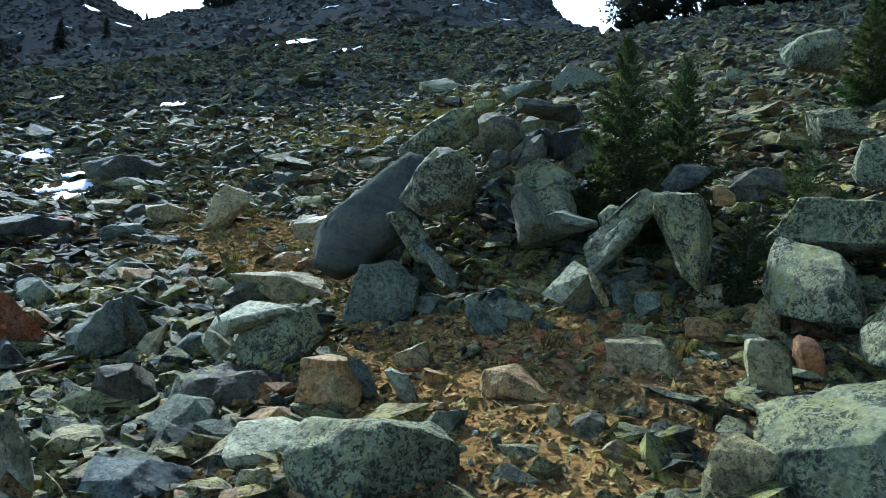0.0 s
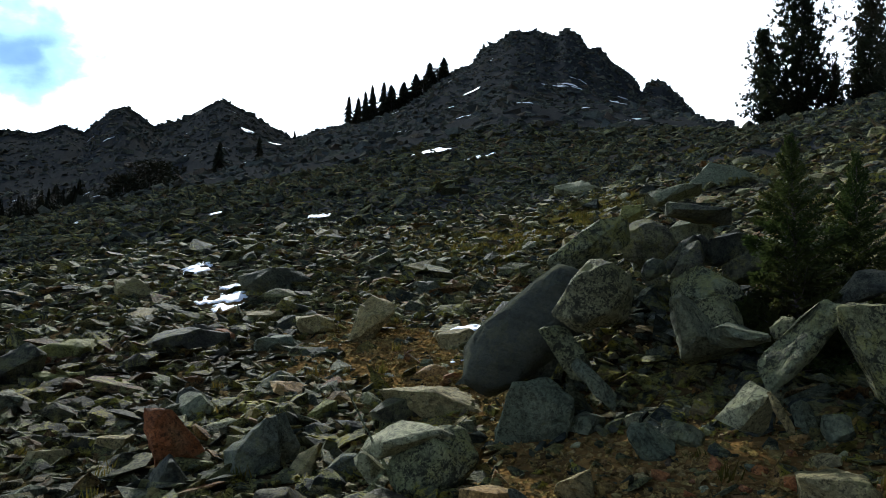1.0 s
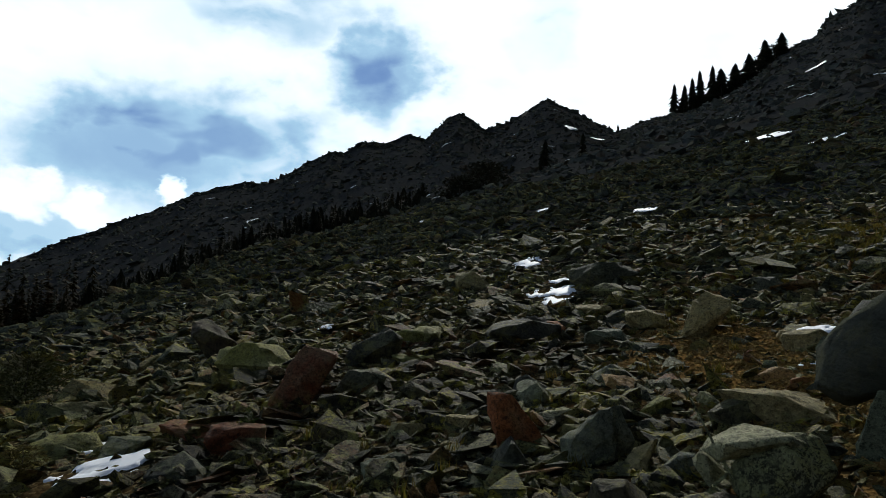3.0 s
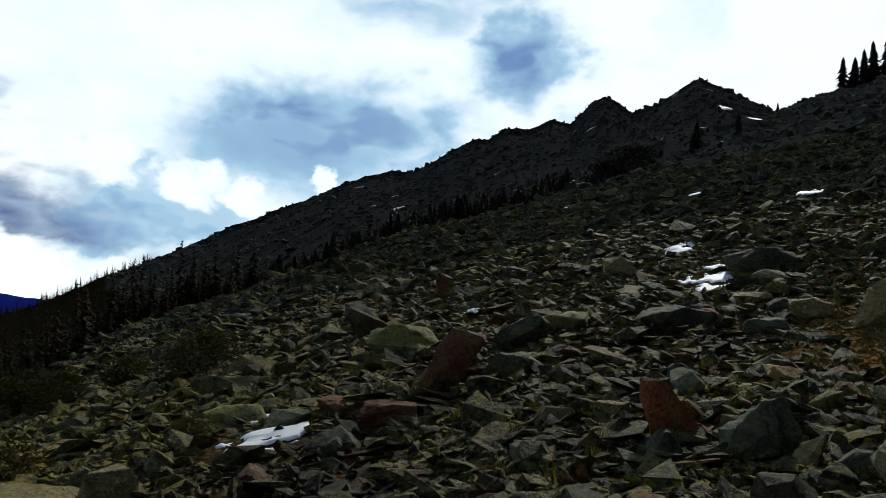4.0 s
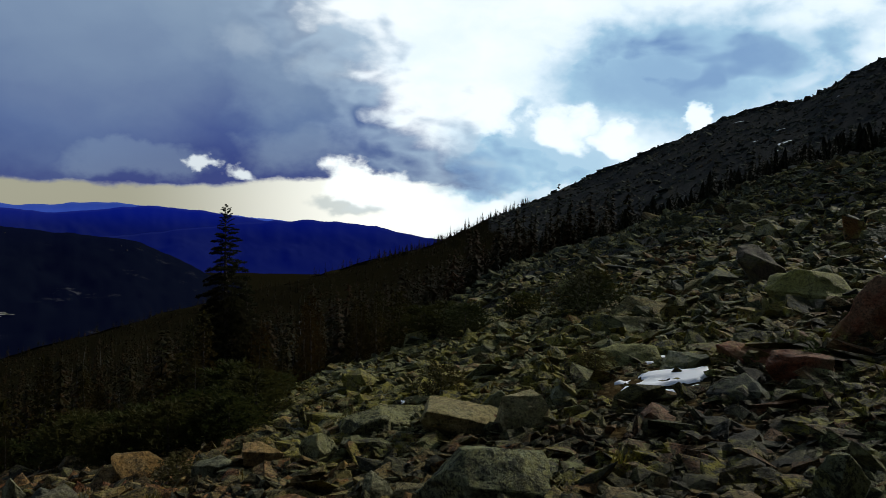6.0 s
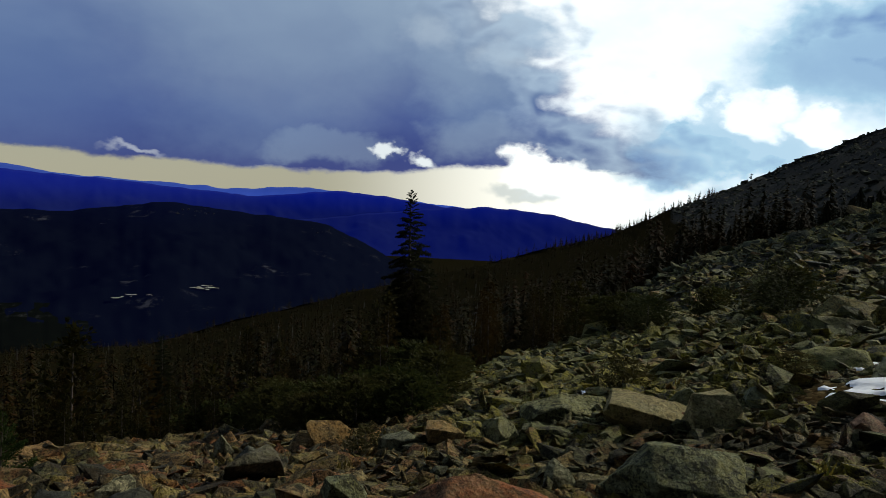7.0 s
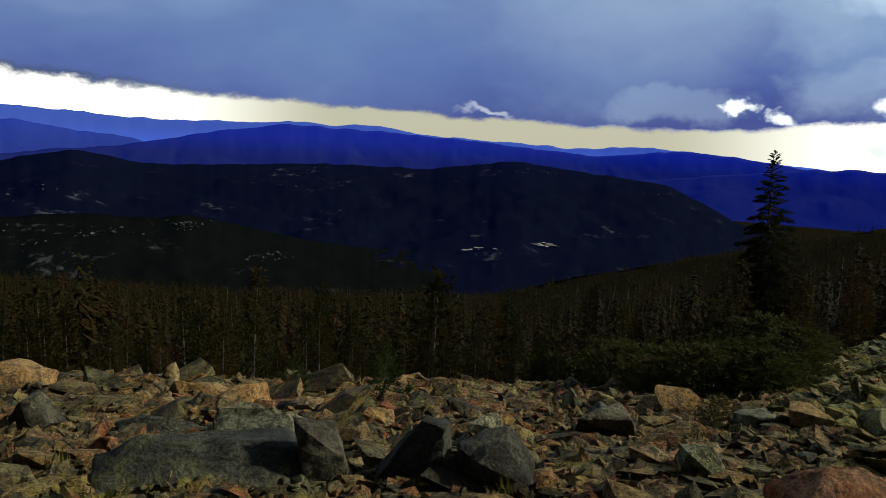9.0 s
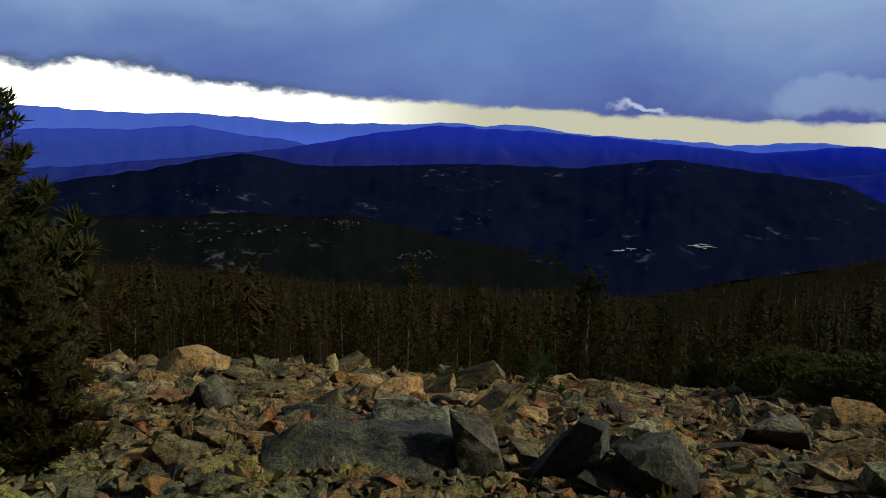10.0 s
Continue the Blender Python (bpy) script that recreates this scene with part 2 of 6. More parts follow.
    col = n.mix(n.math("MULTIPLY", dots, 0.85 * min(1.0, lichen), clamp=True), col, (0.022, 0.024, 0.022))
    col = n.mix(scab, col, (0.03, 0.028, 0.026))
    flecks_ = n.span(n.noise(pos, 75.0, 3.0, 0.6), 0.54, 0.64, 0.0, 0.1 if smooth else 0.45)
    col = n.mix(flecks_, col, n.mix(1.0, col, (1.7, 1.7, 1.6), "MULTIPLY"))
    col = n.mix(1.0, col, (0.60, 0.60, 0.54) if tint and island and lichen != 0.2 else (0.74, 0.72, 0.54) if tint else (0.60, 0.56, 0.37), "MULTIPLY")
    beds = n.add("ShaderNodeCombineXYZ", {0: n.math("ADD", sep.outputs[0], n.math("MULTIPLY", sep.outputs[2], 0.8)), 1: sep.outputs[1], 2: n.math("MULTIPLY", n.math("ADD", sep.outputs[2], n.math("MULTIPLY", sep.outputs[0], 0.25)), 5.0)}).outputs[0]
    strata = n.noise(beds, 3.2, 6.0, 0.66, 0.3)
    col = n.mix(n.span(strata, 0.50, 0.60, 0.0, 0.65 if island else 0.25), col, n.mix(1.0, col, (0.42, 0.40, 0.38), "MULTIPLY"))
    h = n.math("ADD", n.math("ADD", n.math("MULTIPLY", strata, 1.1 if island else 0.3), n.noise(pos, 6.0, 9.0, 0.72)), n.math("MULTIPLY", grain, 0.5))
    finish(n, col, 0.8, h, 1.0, 0.06, gloss=0.0 if lichen < 0.72 else 0.1)
    return m


def ground_material():
    m, n = material("soil_and_gravel")
    pos = n.add("ShaderNodeNewGeometry").outputs["Position"]
    soil = n.layer("soil")
    moss = n.layer("moss")
    wood = n.layer("wood")
    v = n.add("ShaderNodeTexVoronoi", {"Vector": pos, "Scale": 16.0})
    peb = n.add("ShaderNodeSeparateColor", {0: v.outputs["Color"]}).outputs[0]
    # pebble tones mostly near-black: shade of the gaps between stones is painted in
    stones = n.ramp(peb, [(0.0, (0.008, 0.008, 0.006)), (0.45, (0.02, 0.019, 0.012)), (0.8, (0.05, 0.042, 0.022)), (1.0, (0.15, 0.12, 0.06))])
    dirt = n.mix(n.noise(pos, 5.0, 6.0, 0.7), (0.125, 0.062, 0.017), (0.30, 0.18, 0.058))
    gap_grit = n.mix(n.span(n.noise(pos, 2.0, 4.0), 0.4, 0.62), stones, n.mix(0.2, stones, dirt))
    col = n.mix(n.math("MULTIPLY", soil, n.span(n.noise(pos, 3.0, 5.0), 0.36, 0.58, 0.3, 0.95)), gap_grit, dirt)
    mossy = n.mix(n.noise(pos, 4.0, 6.0, 0.7), (0.035, 0.042, 0.010), (0.13, 0.10, 0.02))
    col = n.mix(n.math("MULTIPLY", moss, n.span(n.noise(pos, 1.5, 5.0), 0.42, 0.56)), col, mossy)
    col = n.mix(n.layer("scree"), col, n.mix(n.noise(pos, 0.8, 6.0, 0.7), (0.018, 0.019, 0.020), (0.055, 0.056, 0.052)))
    # forest floor near-black: the shade over the woods is put into its colour
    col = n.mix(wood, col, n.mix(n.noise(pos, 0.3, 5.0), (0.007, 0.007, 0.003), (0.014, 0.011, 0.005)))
    h = n.math("ADD", n.math("MULTIPLY", v.outputs["Distance"], -1.0), n.noise(pos, 30.0, 5.0, 0.7))
    finish(n, col, 0.95, h, 0.7, 0.04, gloss=0.0)
    return m


def plain_material(name, a, b, scale=6.0, rough=0.8, bump=0.3, dist=0.01, **more):
    m, n = material(name)
    pos = n.add("ShaderNodeNewGeometry").outputs["Position"]
    f = n.noise(pos, scale, 5.0, 0.65)
    finish(n, n.mix(n.span(f, 0.35, 0.65), a, b), rough, n.noise(pos, scale * 4, 5.0, 0.7), bump, dist, **more)
    return m


def needle_material(name, a, b, dry=(0.07, 0.045, 0.018), thinness=0.4):
    m, n = material(name)
    geo = n.add("ShaderNodeNewGeometry")
    tone = n.mix(geo.outputs["Random Per Island"], a, b)
    tone = n.mix(n.span(n.noise(geo.outputs["Position"], 0.35, 3.0), 0.45, 0.7, 0.0, 0.5), tone, dry)
    leaf = n.add("ShaderNodeBsdfPrincipled", {"Base Color": tone, "Roughness": 0.8, "Specular IOR Level": 0.05})
    thin = n.add("ShaderNodeBsdfTranslucent", {"Color": tone})
    both = n.add("ShaderNodeMixShader", {0: thinness, 1: leaf.outputs[0], 2: thin.outputs[0]})
    n.add("ShaderNodeOutputMaterial", {0: both.outputs[0]})
    return m


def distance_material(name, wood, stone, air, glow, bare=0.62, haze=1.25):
    """Far wooded mountain side; the air's scattered blue light is painted on as glow."""
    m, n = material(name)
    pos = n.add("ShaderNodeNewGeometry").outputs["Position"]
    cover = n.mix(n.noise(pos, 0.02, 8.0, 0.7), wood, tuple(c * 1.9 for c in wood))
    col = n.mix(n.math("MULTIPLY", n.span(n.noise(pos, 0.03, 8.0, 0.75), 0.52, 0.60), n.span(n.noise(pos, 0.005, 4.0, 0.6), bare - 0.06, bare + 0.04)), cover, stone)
    # emission stands in for the haze and changes with height
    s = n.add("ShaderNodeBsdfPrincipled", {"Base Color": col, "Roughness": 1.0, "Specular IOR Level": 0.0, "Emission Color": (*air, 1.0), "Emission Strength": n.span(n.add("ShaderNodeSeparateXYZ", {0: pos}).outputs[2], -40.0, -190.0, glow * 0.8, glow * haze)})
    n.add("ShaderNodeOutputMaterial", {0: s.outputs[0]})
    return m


ROCK = rock_material("talus_rock", True)
# talus farther up the slope is toned greyer and somewhat darker
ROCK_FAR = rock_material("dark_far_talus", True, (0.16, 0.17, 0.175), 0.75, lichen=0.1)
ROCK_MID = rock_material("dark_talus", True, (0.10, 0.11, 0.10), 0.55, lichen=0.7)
TRAIL = rock_material("trail_gravel", True, (0.66, 0.42, 0.17), 0.62, lichen=0.2)
ROCK_ONE = rock_material("weathered_rock", False)
GROUND = ground_material()
SNOW = plain_material("old_snow", (0.90, 0.92, 0.94), (0.95, 0.955, 0.96), 9.0, 0.6, 0.25, 0.02)
BARK = plain_material("conifer_bark", (0.05, 0.04, 0.032), (0.11, 0.09, 0.075), 20.0, 0.9)
DEADWOOD = plain_material("bleached_deadwood", (0.10, 0.09, 0.08), (0.20, 0.18, 0.16), 20.0, 0.85)
NEEDLES = needle_material("conifer_needles", (0.016, 0.030, 0.008), (0.046, 0.066, 0.014))
DARK_NEEDLES = needle_material("spruce_needles", (0.012, 0.018, 0.010), (0.028, 0.032, 0.014), (0.035, 0.024, 0.010))
OLIVE = needle_material("olive_shrub", (0.04, 0.045, 0.012), (0.10, 0.085, 0.03))
OLIVE_DARK = needle_material("pine_needles", (0.018, 0.022, 0.006), (0.05, 0.045, 0.013), (0.06, 0.035, 0.010))
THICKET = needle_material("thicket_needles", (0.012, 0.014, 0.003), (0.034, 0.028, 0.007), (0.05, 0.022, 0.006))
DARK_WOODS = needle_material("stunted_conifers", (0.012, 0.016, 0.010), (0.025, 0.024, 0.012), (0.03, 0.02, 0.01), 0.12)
# needle tones this dark carry the cloud shade that lies on the forest
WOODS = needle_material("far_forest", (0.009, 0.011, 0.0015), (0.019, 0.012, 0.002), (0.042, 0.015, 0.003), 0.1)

# ---- the lie of the land ----
EYE = 1.58
REACH = (6, 12, 25, 60, 120, 200, 340)
# heights of the hillside along each bearing, at those distances
UPHILL = {
    -120: (0.6, 1.2, 2.6, 6, 9, 10, 10),
    -60: (1.0, 2.9, 6.4, 17, 18, 18, 17),
    -25: (0.92, 2.95, 6.6, 17.4, 18, 17, 16),
    -14: (0.84, 2.35, 6.0, 15.0, 30, 49, 84),
    0: (0.72, 1.7, 5.0, 14.5, 34, 62, 122),
    16: (0.45, 1.4, 4.2, 11.5, 24, 42, 76),
    30: (0.2, 0.95, 3.0, 8.0, 16.3, 28, 72),
    42: (0.0, 0.5, 1.6, 4.7, 8.6, 12, 47),
    54: (-0.25, 0.0, 0.2, -0.3, -2.4, -5, 21),
    62: (-0.4, -0.4, -0.9, -3.3, -8, -13, -1),
}
DOWNHILL = {
    68: (-0.5, -0.85, -2.4, -8.0, -15, -20, -17),
    75: (-0.6, -1.2, -3.5, -11, -19, -25, -30),
    85: (-0.7, -1.9, -6.0, -14, -24, -34, -46),
    100: (-0.78, -2.32, -7.3, -17, -29, -44, -72),
    120: (-0.8, -2.28, -7.3, -17, -29, -44, -74),
    142: (-0.75, -1.9, -5.9, -14, -25, -37, -58),
    180: (-0.5, -1.2, -3.0, -8, -16, -26, -45),
    240: (0.6, 1.2, 2.6, 6, 9, 10, 10),
}
PROFILE = {**UPHILL, **DOWNHILL}
# the skyline ridge: bearing, degrees above the eye
RIDGE = ((-16.1, 13.6), (-14.6, 13.5), (-13.4, 14.0), (-12.4, 15.3), (-11.2, 16.6), (-10.2, 16.5), (-9.6, 15.8), (-9.1, 17.0), (-7.4, 18.1),
         (-6.7, 19.0), (-5.8, 19.1), (-5.2, 20.0), (-4.1, 20.6), (-3.4, 20.0), (-2.0, 20.5), (-0.3, 20.4), (1.0, 19.7), (2.3, 19.3), (2.9, 18.3),
         (5.2, 17.4), (6.8, 16.0), (8.7, 14.8), (10.8, 13.9), (14.1, 13.2), (16.2, 12.3), (17.7, 12.9), (19.2, 13.9), (21.4, 14.9), (22.6, 14.2),
         (24.3, 13.2), (26.0, 12.6), (27.0, 13.3), (28.0, 13.7), (29.0, 13.2), (30.4, 11.6), (31.7, 12.0), (33.5, 11.4), (35.2, 11.3), (36.6, 10.4),
         (37.4, 10.5), (39.3, 9.6), (41.7, 8.1), (44.5, 7.5), (47.1, 6.9), (51.2, 4.9), (57.3, 1.8), (61.8, -0.3), (64.0, -1.3))


def table(angle, pairs):
    a = np.array([p[0] for p in pairs], float)
    return np.interp(angle, a, np.array([p[1] for p in pairs], float))


def hash_noise(x, y, scale, octaves=4):
    """Smooth value noise on arrays."""
    out, amp = 0.0, 1.0
    for k in range(octaves):
        u, v = x * scale + 17.3 * k, y * scale - 9.1 * k
        i, j = np.floor(u), np.floor(v)
        a, b = u - i, v - j
        a, b = a * a * (3 - 2 * a), b * b * (3 - 2 * b)

        def h(p, q):
            s = np.sin(p * 127.1 + q * 311.7 + k * 7.7) * 43758.5453
            return s - np.floor(s)
        out = out + amp * ((h(i, j) * (1 - a) + h(i + 1, j) * a) * (1 - b) + (h(i, j + 1) * (1 - a) + h(i + 1, j + 1) * a) * b - 0.5)
        amp, scale = amp * 0.5, scale * 2.03
    return out


def polar(x, y):
    return np.degrees(np.arctan2(-x, y)), np.hypot(x, y)


def land(x, y, rough=True):
    """Height of the ground at x, y (arrays)."""
    x, y = np.asarray(x, float), np.asarray(y, float)
    az, d = polar(x, y)
    az = np.where(az < -120, az + 360, az)
    keys = sorted(PROFILE)
    cols = [np.interp(az, keys, [PROFILE[k][i] for k in keys]) for i in range(len(REACH))]
    crest = EYE + 340 * np.tan(np.radians(table(az, RIDGE)))
    cols[-1] = np.where((az > -16) & (az < 64), crest, cols[-1])
    z = 0.0
    for f in (0.86, 0.93, 1.0, 1.07, 1.14):
        e = np.where((d > 280), d, d * f)
        s = 0.08 + (cols[0] - 0.08) * np.clip(e / 6, 0, 1)
        for i in range(len(REACH) - 1):
            u = np.clip((e - REACH[i]) / (REACH[i + 1] - REACH[i]), 0, 1)
            s = s + (cols[i + 1] - cols[i]) * u
        z = z + s / 5
    z = z + 0.75 * np.exp(-((x - 1.35) / 0.95) ** 2 - ((y - 7.4) / 0.85) ** 2)      # the boulder heap
    z = np.where(d > 345, np.maximum(-300, z - 0.5 * (d - 345)), z)
    if rough:
        z = z + hash_noise(x, y, 0.35, 3) * np.clip(d / 60, 0.10, 0.5) + hash_noise(x, y, 0.05, 4) * np.clip((d - 15) / 60, 0, 2.2)
        z = z + (np.abs(hash_noise(x, y, 0.11, 4)) - 0.25) * np.clip((d - 250) / 60, 0, 2.5)
    return z


def at(bearing, d):
    """x, y and ground height at a bearing and distance."""
    b = radians(bearing)
    x, y = -math.sin(b) * d, math.cos(b) * d
    return x, y, float(land(x, y))


# ---- helpers for meshes ----
def mesh_object(name, verts, faces, mat, parent=None, label="", smooth=False):
    me = bpy.data.meshes.new(name)
    me.from_pydata([tuple(v) for v in verts], [], [tuple(f) for f in faces])
    me.materials.append(mat)
    if smooth:
        me.shade_smooth()
    ob = new(name, me)
    if parent:
        ob.parent = parent
    if label:
        ob["label"] = label
    return ob


def tri_object(name, verts, tris, mat, parent=None, smooth=False):
    """A mesh out of numpy arrays of triangles."""
    me = bpy.data.meshes.new(name)
    me.vertices.add(len(verts))
    me.vertices.foreach_set("co", np.ascontiguousarray(verts, np.float32).ravel())
    me.loops.add(tris.size)
    me.loops.foreach_set("vertex_index", np.ascontiguousarray(tris, np.int32).ravel())
    me.polygons.add(len(tris))
    me.polygons.foreach_set("loop_start", np.arange(0, tris.size, 3, dtype=np.int32))
    me.update(calc_edges=True)
    if not smooth:
        me.shade_flat()
    me.materials.append(mat)
    ob = new(name, me)
    if parent:
        ob.parent = parent
    return ob


def stone_shape(seed, points=14, flat=0.5, block=0.6):
    """Vertices and triangles of an angular stone about one across: the hull of points thrown on a blocky body."""
    r = random.Random(seed)
    bm = bmesh.new()
    tilt = Euler((r.uniform(-0.35, 0.35), r.uniform(-0.35, 0.35), r.uniform(0, 6.28)))
    for _ in range(points):
        v = Vector([r.gauss(0, 1) for _ in range(3)]).normalized()
        m = max(abs(c) for c in v)
        v = v * (1 - block) + v / m * block * 0.8
        v *= r.uniform(0.8, 1.05)
        v = Vector((v.x * 0.5, v.y * r.uniform(0.33, 0.42), v.z * flat * 0.5))
        v.rotate(tilt)
        bm.verts.new(v)
    out = bmesh.ops.convex_hull(bm, input=bm.verts)
    spare = {e for e in out["geom_interior"] + out["geom_unused"] if isinstance(e, bmesh.types.BMVert)}
    bmesh.ops.delete(bm, geom=list(spare), context="VERTS")
    bmesh.ops.triangulate(bm, faces=bm.faces)
    bm.verts.index_update()
    vs = np.array([v.co[:] for v in bm.verts])
    ts = np.array([[v.index for v in f.verts] for f in bm.faces])
    bm.free()
    return vs, ts


def turns(n, rng, lean):
    """n rotation matrices: any heading, leaning by up to about `lean` radians."""
    a, b, c = rng.uniform(0, 2 * np.pi, n), rng.normal(0, lean, n), rng.normal(0, lean, n)
    ca, sa, cb, sb, cc, sc = np.cos(a), np.sin(a), np.cos(b), np.sin(b), np.cos(c), np.sin(c)
    o, l = np.zeros(n), np.ones(n)
    rz = np.stack([ca, -sa, o, sa, ca, o, o, o, l], -1).reshape(n, 3, 3)
    rx = np.stack([l, o, o, o, cb, -sb, o, sb, cb], -1).reshape(n, 3, 3)
    ry = np.stack([cc, o, sc, o, l, o, -sc, o, cc], -1).reshape(n, 3, 3)
    return rx @ ry @ rz


def scatter(name, shapes, places, sizes, mat, rng, lean=0.25, sink=0.15, stretch=0.25, label="", category=""):
    """One joined object of many stones or trees standing at places (n, 3)."""
    pick = rng.integers(0, len(shapes), len(places))
    vs, ts, base = [], [], 0
    for k, (v, t) in enumerate(shapes):
        where = np.nonzero(pick == k)[0]
        if not len(where):
            continue
        n = len(where)
        s = sizes[where][:, None, None] * (1 + stretch * rng.uniform(-1, 1, (n, 1, 3)))
        p = np.einsum("nij,nvj->nvi", turns(n, rng, lean), v[None] * s) + places[where][:, None]
        p[..., 2] -= (sink * sizes[where])[:, None]
        vs.append(p.reshape(-1, 3))
        ts.append((t[None] + (base + np.arange(n) * len(v))[:, None, None]).reshape(-1, 3))
        base += n * len(v)
    ob = tri_object(name, np.concatenate(vs), np.concatenate(ts), mat)
    return tagged(ob, label, category, kind="stuff")


# ---- ground ----
def trail_x(y):
    """Where the trail runs, from the camera up to the slope."""
    return np.interp(y, (2.0, 4.0, 6.0, 8.0, 10.5, 12.0), (0.9, 0.7, 0.15, -0.9, -1.8, -2.6))


def soil_patch(x, y):
    """The trodden trail in front of the camera and the dug-out hollow beside it: 0 to 1."""
    az, d = polar(x, y)
    a = np.exp(-((x - 1.1) / 1.2) ** 2 - ((y - 4.6) / 1.1) ** 2)
    b = np.exp(-((x - trail_x(y)) / 0.65) ** 2) * np.clip((y - 1.0), 0, 1) * np.clip(12.0 - y, 0, 1)
    c = np.exp(-((x + 1.6) / 1.3) ** 2 - ((y - 9.5) / 1.6) ** 2)
    return np.clip(1.3 * a + 0.9 * b + 0.8 * c, 0, 1)


def moss_patch(x, y):
    n = hash_noise(x, y, 0.3, 3)
    a = np.exp(-((x - 0.6) / 3.2) ** 2 - ((y - 19.0) / 4.5) ** 2)
    b = np.exp(-((x - 6.3) / 5.0) ** 2 - ((y - 38.0) / 6.0) ** 2) * 0.3 + np.exp(-((x - 2.2) / 0.9) ** 2 - ((y - 6.6) / 0.5) ** 2) * 0.6
    return np.clip((a + b) * 1.5 + n - 0.25, 0, 1)


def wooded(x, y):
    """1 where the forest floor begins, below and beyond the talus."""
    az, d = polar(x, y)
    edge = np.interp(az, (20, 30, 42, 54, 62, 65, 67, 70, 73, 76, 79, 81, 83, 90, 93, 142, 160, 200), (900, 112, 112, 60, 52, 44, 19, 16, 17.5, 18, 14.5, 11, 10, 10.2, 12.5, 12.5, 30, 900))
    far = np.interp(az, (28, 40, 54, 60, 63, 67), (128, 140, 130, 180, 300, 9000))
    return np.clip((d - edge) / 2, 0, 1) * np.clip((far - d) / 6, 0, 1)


def build_ground():
    rings = [0.25]
    while rings[-1] < 330:
        rings.append(rings[-1] * 1.045)
    rings += [340, 348, 360, 400, 480, 600, 800, 1100, 1500, 2200, 3200, 4900]
    az = np.radians(np.concatenate([np.arange(-60, -18, 0.5), np.arange(-18, 66, 0.25), np.arange(66, 150, 0.5), np.arange(150, 300, 3)]))
    n = len(az)
    r = np.array(rings)
    x, y = -np.sin(az)[None] * r[:, None], np.cos(az)[None] * r[:, None]
    z = land(x, y)
    verts = np.stack([x, y, z], -1).reshape(-1, 3)
    i, j = np.meshgrid(np.arange(len(r) - 1), np.arange(n), indexing="ij")
    a, b, c, d = i * n + j, i * n + (j + 1) % n, (i + 1) * n + (j + 1) % n, (i + 1) * n + j
    tris = np.concatenate([np.stack([a, b, c], -1).reshape(-1, 3), np.stack([a, c, d], -1).reshape(-1, 3)])
    tris = np.concatenate([tris[:, ::-1], np.array([[k, (k + 1) % n, len(verts)] for k in range(n)])])
    verts = np.concatenate([verts, [[0, 0, 0.08]]])
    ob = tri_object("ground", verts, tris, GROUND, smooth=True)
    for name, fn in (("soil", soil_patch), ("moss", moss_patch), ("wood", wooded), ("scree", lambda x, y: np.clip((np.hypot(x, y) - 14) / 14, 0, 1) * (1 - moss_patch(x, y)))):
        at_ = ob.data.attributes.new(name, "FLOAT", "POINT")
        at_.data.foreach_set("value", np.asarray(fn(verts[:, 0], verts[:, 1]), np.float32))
    tagged(ob, "stony mountain ground of ochre soil, gravel and talus", "ground", kind="structure")


build_ground()


def far_ridge(name, dist, foot, pairs, mat, label, seed, rugged=12.0, step=0.18):
    """A mountain ridge across the valley: a slope from its foot to a crest of given heights (bearing, degrees)."""
    az = np.arange(pairs[0][0], pairs[-1][0], step)
    crest = EYE + dist * np.tan(np.radians(table(az, pairs)))
    crest = np.convolve(np.pad(crest, 6, mode="edge"), np.hanning(15)[1:-1] / np.hanning(15).sum(), mode="valid") + hash_noise(az + seed, az * 0, 0.9, 4) * dist * 0.0022
    k = np.concatenate([np.linspace(0, 1, 26), [1.06]])
    d = foot + (dist - foot) * k
    b = np.radians(az)
    x, y = -np.sin(b)[None] * d[:, None], np.cos(b)[None] * d[:, None]
    up = np.clip(k, 0, 1)[:, None] ** 1.15
    z = -310 + (crest[None] + 310) * up
    z = z - (k > 1)[:, None] * 60
    shape = np.sin(np.clip(k, 0, 1) * np.pi)[:, None] * 0.9 + 0.1
    z = z + (np.abs(hash_noise(x + seed, y, 0.0035, 5)) - 0.2) * rugged * 5 * shape * (k < 1)[:, None]
    z = z + hash_noise(x, y + seed, 0.02, 3) * rugged * 0.08
    n = len(az)
    i, j = np.meshgrid(np.arange(len(d) - 1), np.arange(n - 1), indexing="ij")
    a = i * n + j
    tris = np.concatenate([np.stack([a, a + 1 + n, a + 1], -1).reshape(-1, 3), np.stack([a, a + n, a + n + 1], -1).reshape(-1, 3)])
    ob = tri_object(name, np.stack([x, y, z], -1).reshape(-1, 3), tris, mat, smooth=True)
    tagged(ob, label, "mountain", kind="structure")
    return np.stack([x, y, z], -1).reshape(-1, 3)


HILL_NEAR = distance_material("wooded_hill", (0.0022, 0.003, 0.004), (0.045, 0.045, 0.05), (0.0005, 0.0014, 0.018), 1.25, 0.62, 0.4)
HILL_MID = distance_material("blue_haze_ridge", (0.009, 0.012, 0.018), (0.05, 0.05, 0.07), (0.003, 0.012, 0.31), 1.0, 0.75, 0.32)
HILL_RIGHT = distance_material("dark_blue_haze_ridge", (0.008, 0.011, 0.016), (0.05, 0.05, 0.07), (0.003, 0.010, 0.26), 1.0, 0.75, 0.4)
HILL_FAR = distance_material("pale_blue_haze_ridge", (0.02, 0.03, 0.05), (0.06, 0.06, 0.09), (0.045, 0.095, 0.56), 0.85, 0.8)
